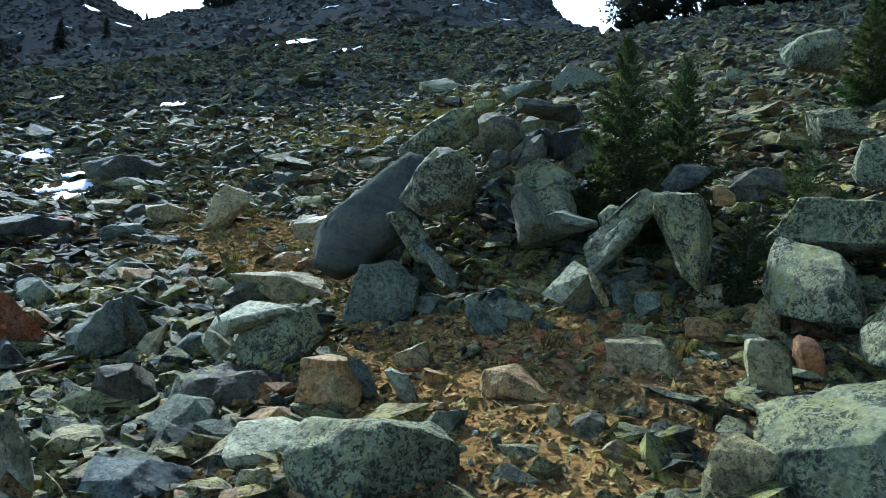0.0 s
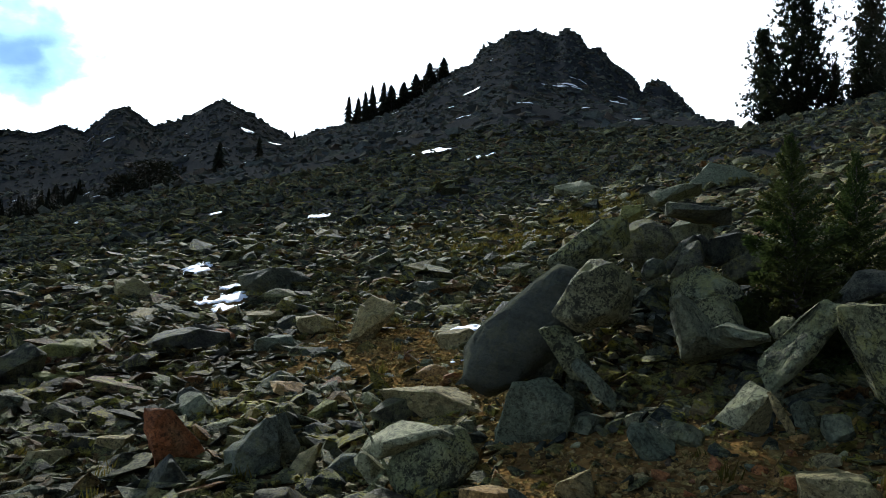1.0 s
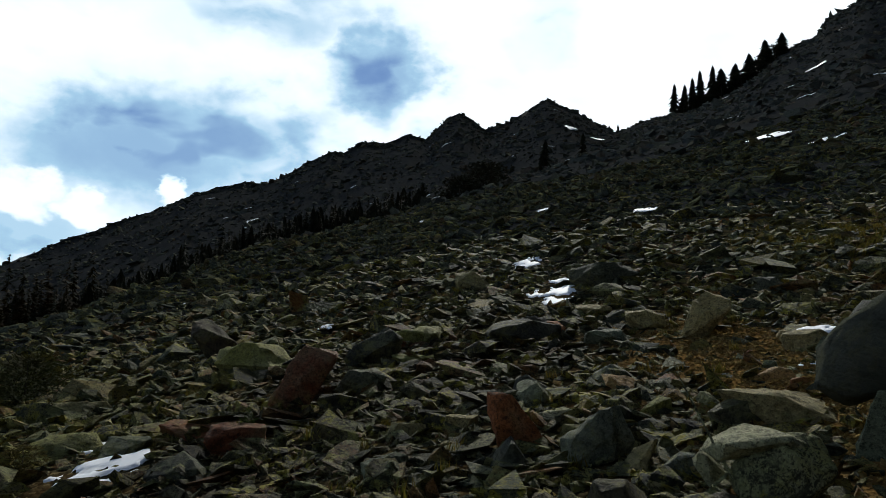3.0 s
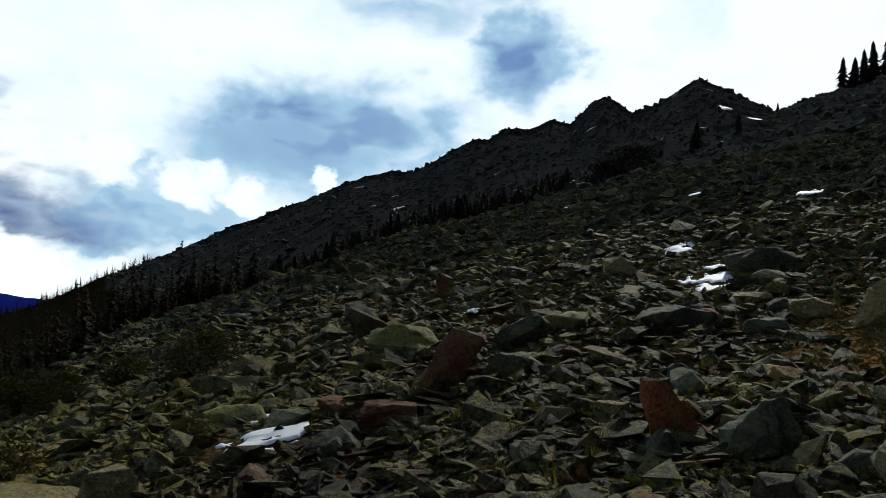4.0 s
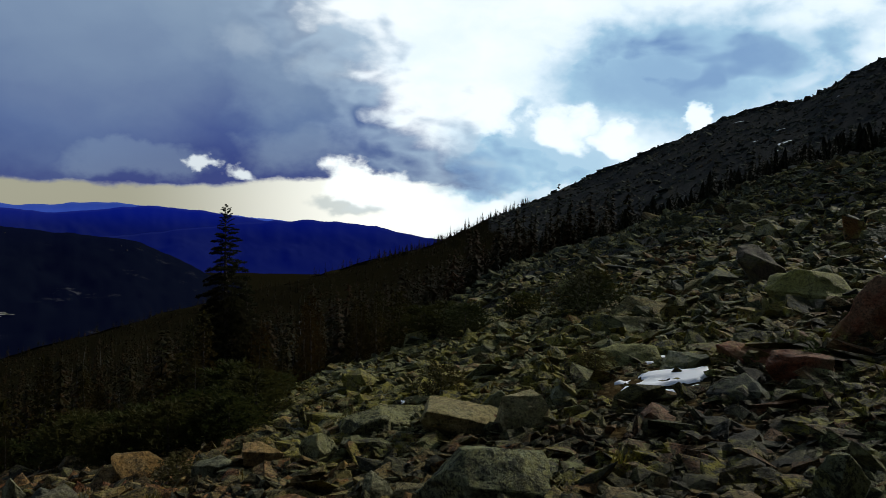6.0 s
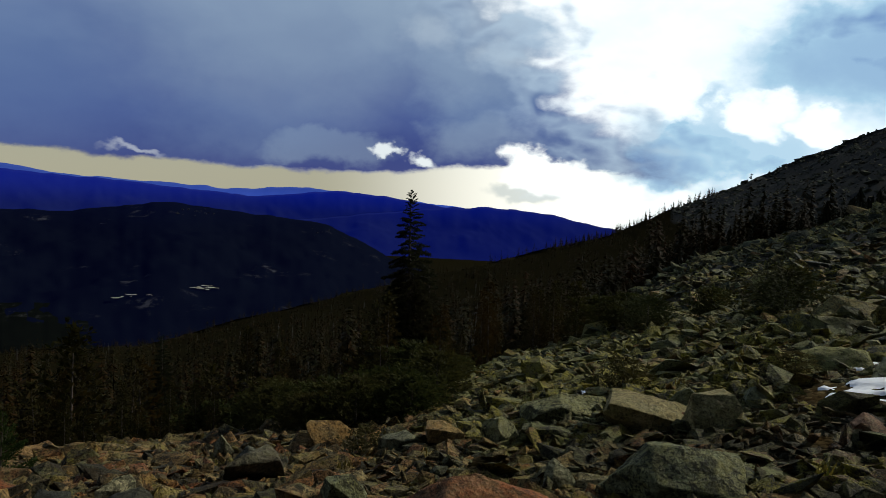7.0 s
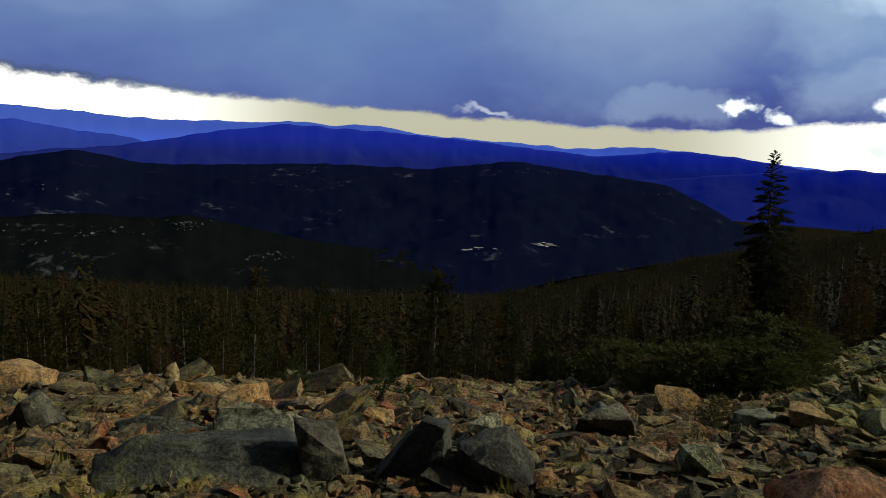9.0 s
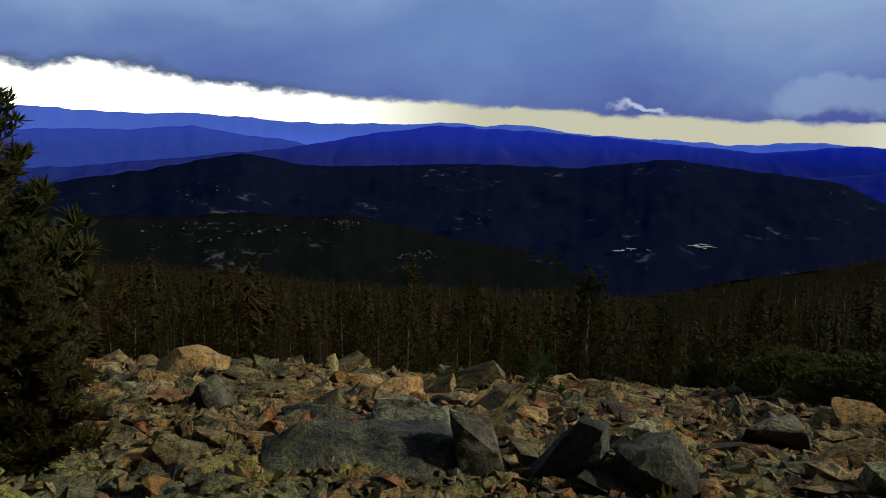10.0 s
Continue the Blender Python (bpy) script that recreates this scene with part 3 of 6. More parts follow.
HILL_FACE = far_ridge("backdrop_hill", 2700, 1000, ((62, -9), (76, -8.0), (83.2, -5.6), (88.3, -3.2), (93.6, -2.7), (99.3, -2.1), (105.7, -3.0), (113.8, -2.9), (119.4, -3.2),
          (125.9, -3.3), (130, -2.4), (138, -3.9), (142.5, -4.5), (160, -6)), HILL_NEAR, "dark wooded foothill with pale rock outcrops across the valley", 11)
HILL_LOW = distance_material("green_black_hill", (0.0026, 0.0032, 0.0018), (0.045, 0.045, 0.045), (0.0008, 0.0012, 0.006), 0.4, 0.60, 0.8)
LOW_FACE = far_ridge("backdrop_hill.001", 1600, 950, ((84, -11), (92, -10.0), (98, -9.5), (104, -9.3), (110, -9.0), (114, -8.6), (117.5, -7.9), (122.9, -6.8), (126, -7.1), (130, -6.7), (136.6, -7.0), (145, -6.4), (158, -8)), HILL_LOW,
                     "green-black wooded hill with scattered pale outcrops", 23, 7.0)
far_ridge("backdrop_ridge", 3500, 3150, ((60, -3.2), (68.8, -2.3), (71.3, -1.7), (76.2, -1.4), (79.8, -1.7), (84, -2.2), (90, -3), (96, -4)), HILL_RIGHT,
          "mountain ridge behind the forest with dark blue haze painted on", 70, 8.0)
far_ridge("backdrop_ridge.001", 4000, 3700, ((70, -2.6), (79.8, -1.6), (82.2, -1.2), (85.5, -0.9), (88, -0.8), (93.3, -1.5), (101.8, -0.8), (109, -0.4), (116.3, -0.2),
          (121.9, -1.0), (125.9, -1.9), (129, -2.3), (142, -3.5), (160, -4)), HILL_MID, "mountain ridge in the distance with deep blue haze painted on", 35, 9.0)
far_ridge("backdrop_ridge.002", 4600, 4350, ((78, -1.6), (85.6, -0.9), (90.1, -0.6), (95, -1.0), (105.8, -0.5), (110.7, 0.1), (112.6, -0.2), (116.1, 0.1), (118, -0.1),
          (126, -0.2), (130, 0.05), (133.6, 0.3), (137, 0.1), (142.5, 0.4), (150, 0.5), (165, 0)), HILL_FAR, "farthest mountain ridge under the clouds with pale blue haze painted on", 52, 6.0)

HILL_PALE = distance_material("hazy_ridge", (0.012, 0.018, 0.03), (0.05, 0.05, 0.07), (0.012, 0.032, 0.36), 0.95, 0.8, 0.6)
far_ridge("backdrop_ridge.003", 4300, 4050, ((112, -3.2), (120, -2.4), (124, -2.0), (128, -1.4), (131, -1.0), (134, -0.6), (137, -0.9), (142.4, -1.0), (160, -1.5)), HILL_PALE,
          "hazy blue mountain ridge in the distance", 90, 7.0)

# ---- snow ----
SNOWY = []


def snow_patch(x, y, wide, deep):
    """Old snow caught between stones: a thin flat sheet with a ragged melting edge."""
    facing, m = math.atan2(-x, y), 34
    wide, deep = wide * 1.5, deep * 1.2
    rise = min(0.025 + 0.003 * wide, 0.04 * wide)
    SNOWY.append((x, y, max(wide, deep) * 0.4))
    u, v = np.meshgrid(np.linspace(-0.62, 0.62, m), np.linspace(-0.62, 0.62, m), indexing="ij")
    px = x + u * wide * math.cos(facing) - v * deep * math.sin(facing)
    py = y + u * wide * math.sin(facing) + v * deep * math.cos(facing)
    f = 0.35 + 7.0 * (u * u + v * v) + hash_noise(u + x * 3.1, v + y * 1.7, 5.2, 4) * 1.9
    pz = np.maximum(land(px, py), land(px, py, False)) + rise * np.clip((1 - f) * 5, -0.8, 1)
    vs = np.stack([px, py, pz], -1).reshape(-1, 3)
    i, j = np.meshgrid(np.arange(m - 1), np.arange(m - 1), indexing="ij")
    k = (i * m + j).ravel()
    quads = np.stack([k, k + m, k + m + 1, k + 1], -1)
    quads = quads[((f.ravel() < 1.0) & (np.maximum(np.abs(u), np.abs(v)).ravel() < 0.6))[quads].sum(1) >= 2]
    used, index = np.unique(quads, return_inverse=True)
    ob = mesh_object("snow_patch", vs[used].tolist(), index.reshape(-1, 4).tolist(), SNOW, smooth=True)
    tagged(ob, "thin patch of old white snow between stones", "snow", "snow patches on the slope")


snow_patch(-7.48, 17.62, 0.64, 0.96)
snow_patch(-5.33, 13.92, 0.72, 1.09)
snow_patch(-7.72, 18.15, 0.61, 0.92)
snow_patch(-5.53, 14.74, 0.48, 0.72)
snow_patch(-5.12, 13.19, 0.50, 0.75)
snow_patch(-5.68, 13.57, 0.31, 0.47)
snow_patch(-23.32, 38.49, 1.50, 2.25)
snow_patch(-24.71, 57.74, 1.70, 2.55)
snow_patch(-7.25, 28.11, 0.87, 1.30)
snow_patch(-0.68, 10.54, 0.43, 0.45)
snow_patch(-0.68, 8.59, 0.17, 0.26)
snow_patch(1.90, 6.90, 0.19, 0.29)
snow_patch(-7.49, 72.09, 3.67, 5.50)
snow_patch(15.2, 210.8, 4.2, 5.5)
snow_patch(18.1, 207.5, 3.6, 3.0)
snow_patch(13.4, 206.0, 3.4, 2.6)
snow_patch(17.0, 213.5, 3.0, 3.4)
snow_patch(-11.04, 209.70, 4.64, 6.96)
snow_patch(-5.09, 270.36, 4.43, 6.65)
snow_patch(27.56, 199.78, 4.73, 7.09)
snow_patch(-2.56, 55.20, 1.99, 2.99)
snow_patch(-20.70, 19.12, 0.36, 0.54)
snow_patch(-6.55, 4.75, 0.96, 0.94)
snow_patch(-9.35, 11.98, 0.30, 0.45)
snow_patch(-14.26, 35.71, 0.60, 0.90)
snow_patch(-8.70, 3.00, 0.26, 0.39)
snow_patch(-12.45, 2.67, 0.22, 0.32)
snow_patch(-11.24, 2.89, 0.16, 0.25)
snow_patch(-7.46, 5.38, 0.39, 0.59)
snow_patch(-77.59, 244.04, 3.70, 5.55)
snow_patch(-89.58, 251.47, 4.83, 7.25)
snow_patch(-170.12, 182.95, 3.54, 5.32)
snow_patch(-13.40, 26.39, 0.67, 1.01)
# small remnants high on the slope
flecks = random.Random(12)
for _ in range(64):
    fx, fy, _z = at(flecks.choice((flecks.uniform(-11, 12), flecks.uniform(18, 50))), flecks.uniform(110, 320))
    snow_patch(fx, fy, flecks.uniform(0.8, 3.2), flecks.uniform(0.5, 1.6))


def off_snow(p):
    """1 where no snow lies, 0.08 on the patches."""
    free = np.ones(len(p))
    for x, y, r in SNOWY:
        free[np.hypot(p[:, 0] - x, p[:, 1] - y) < r] = 0.1
    return free


# ---- talus ----
rng = np.random.default_rng(5)
STONES = [stone_shape(k, 13, (0.26, 0.36, 0.18, 0.5, 0.13)[k % 5], (0.8, 0.6, 0.9, 0.5, 0.9)[k % 5]) for k in range(30)]
SLABS = [stone_shape(200 + k, 9, (0.22, 0.34, 0.17, 0.42)[k % 4], 0.85) for k in range(16)]
SPLINTERS = [stone_shape(300 + k, 7, (0.45, 0.6)[k % 2], 0.6) for k in range(10)]
CHIPS = [stone_shape(100 + k, 9, (0.4, 0.6)[k % 2], 0.6) for k in range(10)]


def spread(n, near, far, lo, hi, power=1.0):
    """n places between two distances and bearings, even over the area (power 1) or thinning outwards."""
    u = rng.uniform(0, 1, n)
    d = np.sqrt(near**2 + (far**2 - near**2) * u**power)
    b = np.radians(rng.uniform(lo, hi, n))
    x, y = -np.sin(b) * d, np.cos(b) * d
    return np.stack([x, y, land(x, y)], -1), d


def open_ground(p):
    return (1 - wooded(p[:, 0], p[:, 1])) * off_snow(p)


def keep(p, *others, chance):
    k = rng.uniform(0, 1, len(p)) < chance
    return (p[k], *[o[k] for o in others])


# gravel on the trail and between the stones
p, d = spread(13000, 2.0, 12, -40, 150, 1.3)
p, d = keep(p, d, chance=open_ground(p))
scatter("gravel", SPLINTERS, p, rng.lognormal(-2.75, 0.5, len(p)).clip(0.025, 0.2), ROCK, rng, 0.5, 0.05, label="loose grey and ochre gravel on the ground", category="gravel")
y = rng.uniform(2.0, 11.5, 16000)
p = np.stack([np.where(y < 6, rng.normal(1.0, 1.0, len(y)), rng.normal(trail_x(y), 0.55)), y], -1)
p = np.concatenate([p, land(p[:, 0], p[:, 1])[:, None]], 1)
scatter("trail_gravel", SPLINTERS, p, rng.lognormal(-3.0, 0.55, len(p)).clip(0.018, 0.16), TRAIL, rng, 0.5, 0.0, label="fine ochre and grey gravel on the trail", category="gravel")
p, d = spread(9000, 2.5, 17, -40, 150, 1.15)
p, d = keep(p, d, chance=open_ground(p) * (1 - 0.9 * soil_patch(p[:, 0], p[:, 1])))
scatter("small_stones", CHIPS, p, rng.lognormal(-1.75, 0.35, len(p)).clip(0.08, 0.4) * np.interp(d, (4, 15), (0.9, 1.3)), ROCK, rng, 0.4, -0.05, label="small angular stones filling the talus", category="talus")
p, d = spread(8500, 2.3, 9.5, -40, 150, 1.0)
p, d = keep(p, d, chance=open_ground(p) * (1 - 0.95 * soil_patch(p[:, 0], p[:, 1])))
scatter("rubble", CHIPS, p, rng.lognormal(-1.9, 0.3, len(p)).clip(0.09, 0.3), ROCK, rng, 0.5, 0.0, label="packed angular rubble between the larger stones", category="talus")
p, d = spread(6500, 2.6, 14, -45, 150, 1.1)
p, d = keep(p, d, chance=open_ground(p) * (1 - 0.9 * soil_patch(p[:, 0], p[:, 1])))
FLAKES = [stone_shape(400 + k, 11, (0.16, 0.26)[k % 2], 0.85) for k in range(10)]
scatter("rock_flakes", FLAKES, p, rng.lognormal(-1.3, 0.35, len(p)).clip(0.14, 0.55), ROCK, rng, 0.26, -0.03, label="broken rock plates packed over the talus", category="talus")
p = np.stack([rng.normal(1.5, 0.75, 700), rng.normal(6.9, 0.7, 700)], -1)
p = np.concatenate([p, land(p[:, 0], p[:, 1])[:, None]], 1)
scatter("heap_rubble", CHIPS, p, rng.lognormal(-1.65, 0.4, len(p)).clip(0.1, 0.45), ROCK_MID, rng, 0.4, -0.1, label="dark lichened rubble of the boulder heap", category="talus")
# stones of hand size up to half a metre
p, d = spread(34000, 2.3, 27, -40, 150, 1.12)
p, d = keep(p, d, chance=open_ground(p) * (1 - 0.85 * soil_patch(p[:, 0], p[:, 1])) * (1 - 0.4 * moss_patch(p[:, 0], p[:, 1])))
size = rng.lognormal(-1.38, 0.5, len(p)).clip(0.1, 1.1) * np.interp(d, (3, 8, 20), (0.95, 1.05, 1.2)) * (1 - 0.5 * soil_patch(p[:, 0], p[:, 1]))
order = np.argsort(d)
near, bigger = order[:300], order[300:]
bigger = bigger[(size[bigger] > 0.36) & (d[bigger] < 16)][:300]
rest = np.setdiff1d(np.arange(len(p)), np.concatenate([near, bigger]))
scatter("talus_stones", STONES, p[rest], size[rest], ROCK, rng, 0.22, 0.0, label="talus of angular lichen-spotted grey and tan stones", category="talus")
NEAR_STONES = [(p[k], size[k] * (0.35 if np.hypot(p[k, 0] + 4.5, p[k, 1] + 2.9) < 1.0 else 1.0)) for k in np.concatenate([near, bigger])]  # small ones on the big flat slab
p, d = spread(29000, 25, 88, -38, 84, 1.1)
p, d = keep(p, d, chance=open_ground(p) * (1 - 0.3 * moss_patch(p[:, 0], p[:, 1])))
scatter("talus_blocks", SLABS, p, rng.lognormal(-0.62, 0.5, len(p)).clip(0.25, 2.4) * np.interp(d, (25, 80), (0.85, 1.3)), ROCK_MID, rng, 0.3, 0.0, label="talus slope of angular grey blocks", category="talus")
p, d = spread(30000, 15, 62, -38, 80, 1.1)
p, d = keep(p, d, chance=open_ground(p) * (1 - 0.5 * moss_patch(p[:, 0], p[:, 1])))
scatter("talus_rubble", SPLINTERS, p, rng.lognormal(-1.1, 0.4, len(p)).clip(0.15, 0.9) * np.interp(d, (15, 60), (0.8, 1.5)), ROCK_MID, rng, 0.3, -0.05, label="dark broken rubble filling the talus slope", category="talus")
p, d = spread(27000, 84, 350, -32, 70)
p, d = keep(p, d, chance=open_ground(p))
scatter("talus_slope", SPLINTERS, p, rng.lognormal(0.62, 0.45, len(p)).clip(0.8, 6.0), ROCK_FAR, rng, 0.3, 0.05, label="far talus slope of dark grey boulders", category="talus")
# broken crags along the skyline
b = np.concatenate([rng.uniform(-14.5, 6, 420), rng.uniform(18, 40, 160)])
dd = rng.uniform(322, 346, len(b))
x, y = -np.sin(np.radians(b)) * dd, np.cos(np.radians(b)) * dd
scatter("crag_blocks", [(v * (1, 1, 1.5), t) for v, t in STONES], np.stack([x, y, land(x, y)], -1), rng.lognormal(0.6, 0.5, len(b)).clip(0.8, 3.4), ROCK_FAR, rng, 0.4, 0.3, label="jagged dark crags on the summit ridge", category="crag")

# upright rock ribs of the summit
b = rng.uniform(-12.5, 3.5, 150)
dd = rng.uniform(318, 343, len(b))
x, y = -np.sin(np.radians(b)) * dd, np.cos(np.radians(b)) * dd
scatter("summit_ribs", [(v * (0.8, 0.8, 3.2), t) for v, t in STONES], np.stack([x, y, land(x, y)], -1), rng.lognormal(1.2, 0.4, len(b)).clip(1.5, 5.5), ROCK_FAR, rng, 0.15, 0.45, label="steep dark rock ribs below the summit", category="crag")

# loose stones that lie nearest, one by one
STONE_MESHES = []
for k, (v, t) in enumerate(STONES):
    me = bpy.data.meshes.new("stone")
    me.from_pydata(v.tolist(), [], t.tolist())
    me.shade_flat()
    me.materials.append(ROCK_ONE)
    STONE_MESHES.append(me)
for count, (place, size) in enumerate(NEAR_STONES):
    name = "stone" if count < 300 else "talus_block"
    ob = new(name, random.choice(STONE_MESHES))
    ob.matrix_world = pose(*(place - (0, 0, 0.02 * size)), random.gauss(0, 14), random.gauss(0, 14), random.uniform(0, 360)) @ Matrix.Diagonal(
        (size * random.uniform(0.8, 1.25), size * random.uniform(0.8, 1.25), size * random.uniform(0.75, 1.2), 1))
    if count < 300:
        tagged(ob, "angular lichen-spotted stone lying in the talus", "stone", "loose stones beside the trail")
    else:
        tagged(ob, "larger angular grey block lying in the talus", "rock", "larger blocks of the talus")

# ---- named boulders ----
GREY, PALE, TAN, OCHRE = (0.21, 0.24, 0.20), (0.55, 0.54, 0.40), (0.48, 0.39, 0.21), (0.52, 0.30, 0.12)
RED, DARK, BLUE, LICHEN = (0.54, 0.18, 0.07), (0.06, 0.065, 0.07), (0.16, 0.19, 0.21), (0.29, 0.31, 0.21)
SLATE, RUST, MOSSY = (0.062, 0.105, 0.13), (0.27, 0.08, 0.045), (0.36, 0.35, 0.12)
BOULDER_MATS = {}
STYLES = {  # points, blockiness, squeeze at the top, slant
    "pebble": (160, 0.42, 0.9, 0.0), "round": (28, 0.3, 0.85, 0.12), "block": (16, 0.7, 0.85, 0.15), "cube": (18, 1.0, 0.92, 0.06), "slab": (18, 0.85, 0.85, 0.1), "slab2": (26, 0.55, 0.8, 0.1),
    "slab3": (12, 0.9, 0.8, 0.1), "slab4": (20, 0.8, 0.7, 0.25), "wedge": (14, 0.7, 0.3, 0.25), "plank": (20, 0.9, 0.7, 0.08)}
boulder_seed = 0


def boulder(x, y, z, wide, deep, high, roll, style, tint, label, pitch=0):
    """A single rock centred at x, y, z, broadside to the trail, turned by `roll` degrees in that broad face and leaning back by `pitch`."""
    global boulder_seed
    boulder_seed += 1
    r = random.Random(boulder_seed)
    points, block, top, slant = STYLES[style]
    bm = bmesh.new()
    lean = r.choice((-1, 1)) * slant
    for _ in range(points):
        v = Vector([r.gauss(0, 1) for _ in range(3)]).normalized()
        v = v * (1 - block) + v / max(abs(c) for c in v) * block
        v *= r.uniform(0.85, 1.0)
        up = (v.z + 1) / 2
        v.x = v.x * (1 - (1 - top) * up) + lean * v.z
        v.y = v.y * (1 - (1 - top) * up * 0.7)
        bm.verts.new(v)
    out = bmesh.ops.convex_hull(bm, input=bm.verts)
    spare = {e for e in out["geom_interior"] + out["geom_unused"] if isinstance(e, bmesh.types.BMVert)}
    bmesh.ops.delete(bm, geom=list(spare), context="VERTS")
    lo = [min(v.co[i] for v in bm.verts) for i in range(3)]
    hi = [max(v.co[i] for v in bm.verts) for i in range(3)]
    for v in bm.verts:
        v.co = Vector([((v.co[i] - lo[i]) / (hi[i] - lo[i]) - 0.5) * s for i, s in enumerate((wide, deep, high))])
    size = max(wide, high)
    bmesh.ops.dissolve_limit(bm, angle_limit=radians(14), verts=bm.verts, edges=bm.edges)
    bmesh.ops.bevel(bm, geom=list(bm.edges), offset=(0.03 if style in ("round", "pebble") else 0.012) * size, segments=2, affect="EDGES", profile=0.6)
    bmesh.ops.triangulate(bm, faces=bm.faces)
    step = 0.07 * size if size > 0.55 else 0.14 * size
    for _ in range(3):
        long_edges = [e for e in bm.edges if e.calc_length() > step]
        if long_edges:
            bmesh.ops.subdivide_edges(bm, edges=long_edges, cuts=1)
            bmesh.ops.triangulate(bm, faces=[f for f in bm.faces if len(f.verts) > 3])
    off = Vector((boulder_seed * 3.7, boulder_seed * 1.3, 0))
    bm.normal_update()
    coarse = 1.0 if style == "round" else 0.5 if style == "pebble" else 0.75
    bed = Vector((r.uniform(-0.5, 0.5), r.uniform(-0.4, 0.4), 1)).normalized()
    for v in bm.verts:
        q = v.co / size
        bump = noise.fractal(q * 3.2 + off, 0.8, 2.1, 5) * 0.026 + (abs(noise.noise(q * 5 + off)) - 0.2) * -0.035
        if style not in ("round", "pebble"):
            layer = q.dot(bed) * 7 + 0.8 * noise.noise(q * 2 + off)
            bump += 0.035 * (abs(layer % 1.0 - 0.5) - 0.25)
        v.co += v.normal * bump * coarse * size
    me = bpy.data.meshes.new("boulder")
    bm.to_mesh(me)
    bm.free()
    me.shade_smooth()
    me.set_sharp_from_angle(angle=radians(32))
    if tint not in BOULDER_MATS:
        BOULDER_MATS[tint] = rock_material("boulder_rock", False, tint, 0.85, 1.5 if tint == LICHEN else 0.25 if tint == SLATE else 0.75, tint == SLATE)
    me.materials.append(BOULDER_MATS[tint])
    name = "boulder" if size > 0.6 else "rock"
    ob = new(name, me)
    facing = math.degrees(math.atan2(-x, y))
    ob.matrix_world = pose(x, y, z, 0, 0, facing + r.uniform(-6, 6)) @ pose(0, 0, 0, pitch, 0, 0) @ pose(0, 0, 0, 0, -roll, 0)
    tagged(ob, label, name)


boulder(0.05, 3.05, 0.45, 0.75, 0.58, 0.53, 0, "round", LICHEN, "large grey boulder with black lichen beside the trail")
boulder(1.92, 2.55, 0.66, 0.86, 0.67, 0.84, 0, "block", LICHEN, "large pale green-grey boulder beside the trail")
boulder(1.46, 2.66, 0.56, 0.30, 0.23, 0.33, 0, "block", TAN, "grey-tan angular rock beside the trail")
boulder(0.03, 6.40, 1.50, 1.36, 0.70, 0.60, 42, "pebble", SLATE, "smooth dark blue-grey leaning boulder")
boulder(0.49, 5.73, 1.79, 0.61, 0.47, 0.55, 0, "round", LICHEN, "rounded boulder with yellow-green lichen")
boulder(1.17, 7.26, 2.28, 0.55, 0.42, 0.49, 0, "round", DARK, "dark grey lichen-covered boulder")
boulder(5.50, 20.52, 4.98, 1.83, 1.42, 1.09, -18, "slab", GREY, "light grey slab tilted on the slope")
boulder(1.93, 8.71, 2.59, 0.50, 0.39, 0.32, -8, "slab", GREY, "grey flat slab lying on boulders")
boulder(0.07, 5.96, 0.86, 0.61, 0.36, 0.59, 0, "block", GREY, "green-grey cracked square boulder")
boulder(0.51, 5.55, 1.15, 0.46, 0.13, 0.12, -47, "plank", GREY, "narrow grey rock splinter leaning on a boulder")
boulder(0.32, 5.80, 1.37, 0.52, 0.21, 0.20, -55, "plank", LICHEN, "lichen-spotted grey rock leaning on a boulder")
boulder(0.15, 6.42, 1.26, 0.33, 0.26, 0.32, 0, "block", DARK, "dark grey broken rock")
boulder(1.78, 5.25, 1.45, 0.77, 0.25, 0.24, 44, "plank", LICHEN, "grey leaning rock slab with lichen")
boulder(2.26, 5.08, 1.42, 0.75, 0.57, 0.35, -64, "wedge", LICHEN, "upright green-grey rock slab with lichen")
boulder(2.69, 4.28, 1.19, 0.67, 0.52, 0.47, -8, "block", LICHEN, "grey boulder thick with lichen")
boulder(2.88, 3.61, 0.96, 0.58, 0.45, 0.45, 0, "round", LICHEN, "pale lichen-covered boulder lying in the talus")
boulder(3.58, 5.31, 1.49, 1.17, 0.91, 0.46, -5, "slab", LICHEN, "broad flat lichen-covered slab")
boulder(1.31, 4.85, 1.09, 0.34, 0.27, 0.33, 0, "slab3", PALE, "pale tan square rock on bare soil")
boulder(1.45, 4.63, 1.09, 0.28, 0.06, 0.06, -58, "plank", TAN, "thin tan rock splinter")
boulder(1.62, 4.22, 0.73, 0.46, 0.33, 0.24, 0, "block", TAN, "tan angular rock on the trail")
boulder(0.80, 3.93, 0.60, 0.43, 0.34, 0.24, 0, "block", OCHRE, "brown-tan angular rock on the trail")
boulder(-0.21, 4.11, 0.55, 0.37, 0.29, 0.38, 0, "cube", OCHRE, "ochre cube-shaped rock lying in the talus")
boulder(-0.62, 5.15, 0.63, 0.61, 0.47, 0.53, 0, "round", LICHEN, "grey boulder spotted with black lichen")
boulder(-0.76, 5.22, 0.79, 0.71, 0.55, 0.21, 0, "slab", PALE, "flat pale grey slab")
boulder(-2.02, 5.78, 0.55, 0.47, 0.36, 0.59, 0, "wedge", BLUE, "pale blue-grey pointed rock")
boulder(-1.84, 5.87, 0.66, 0.26, 0.20, 0.40, 0, "wedge", BLUE, "blue-grey upright rock shard")
boulder(-1.62, 5.61, 0.52, 0.30, 0.23, 0.33, 0, "wedge", TAN, "tan angular rock lying in the talus")
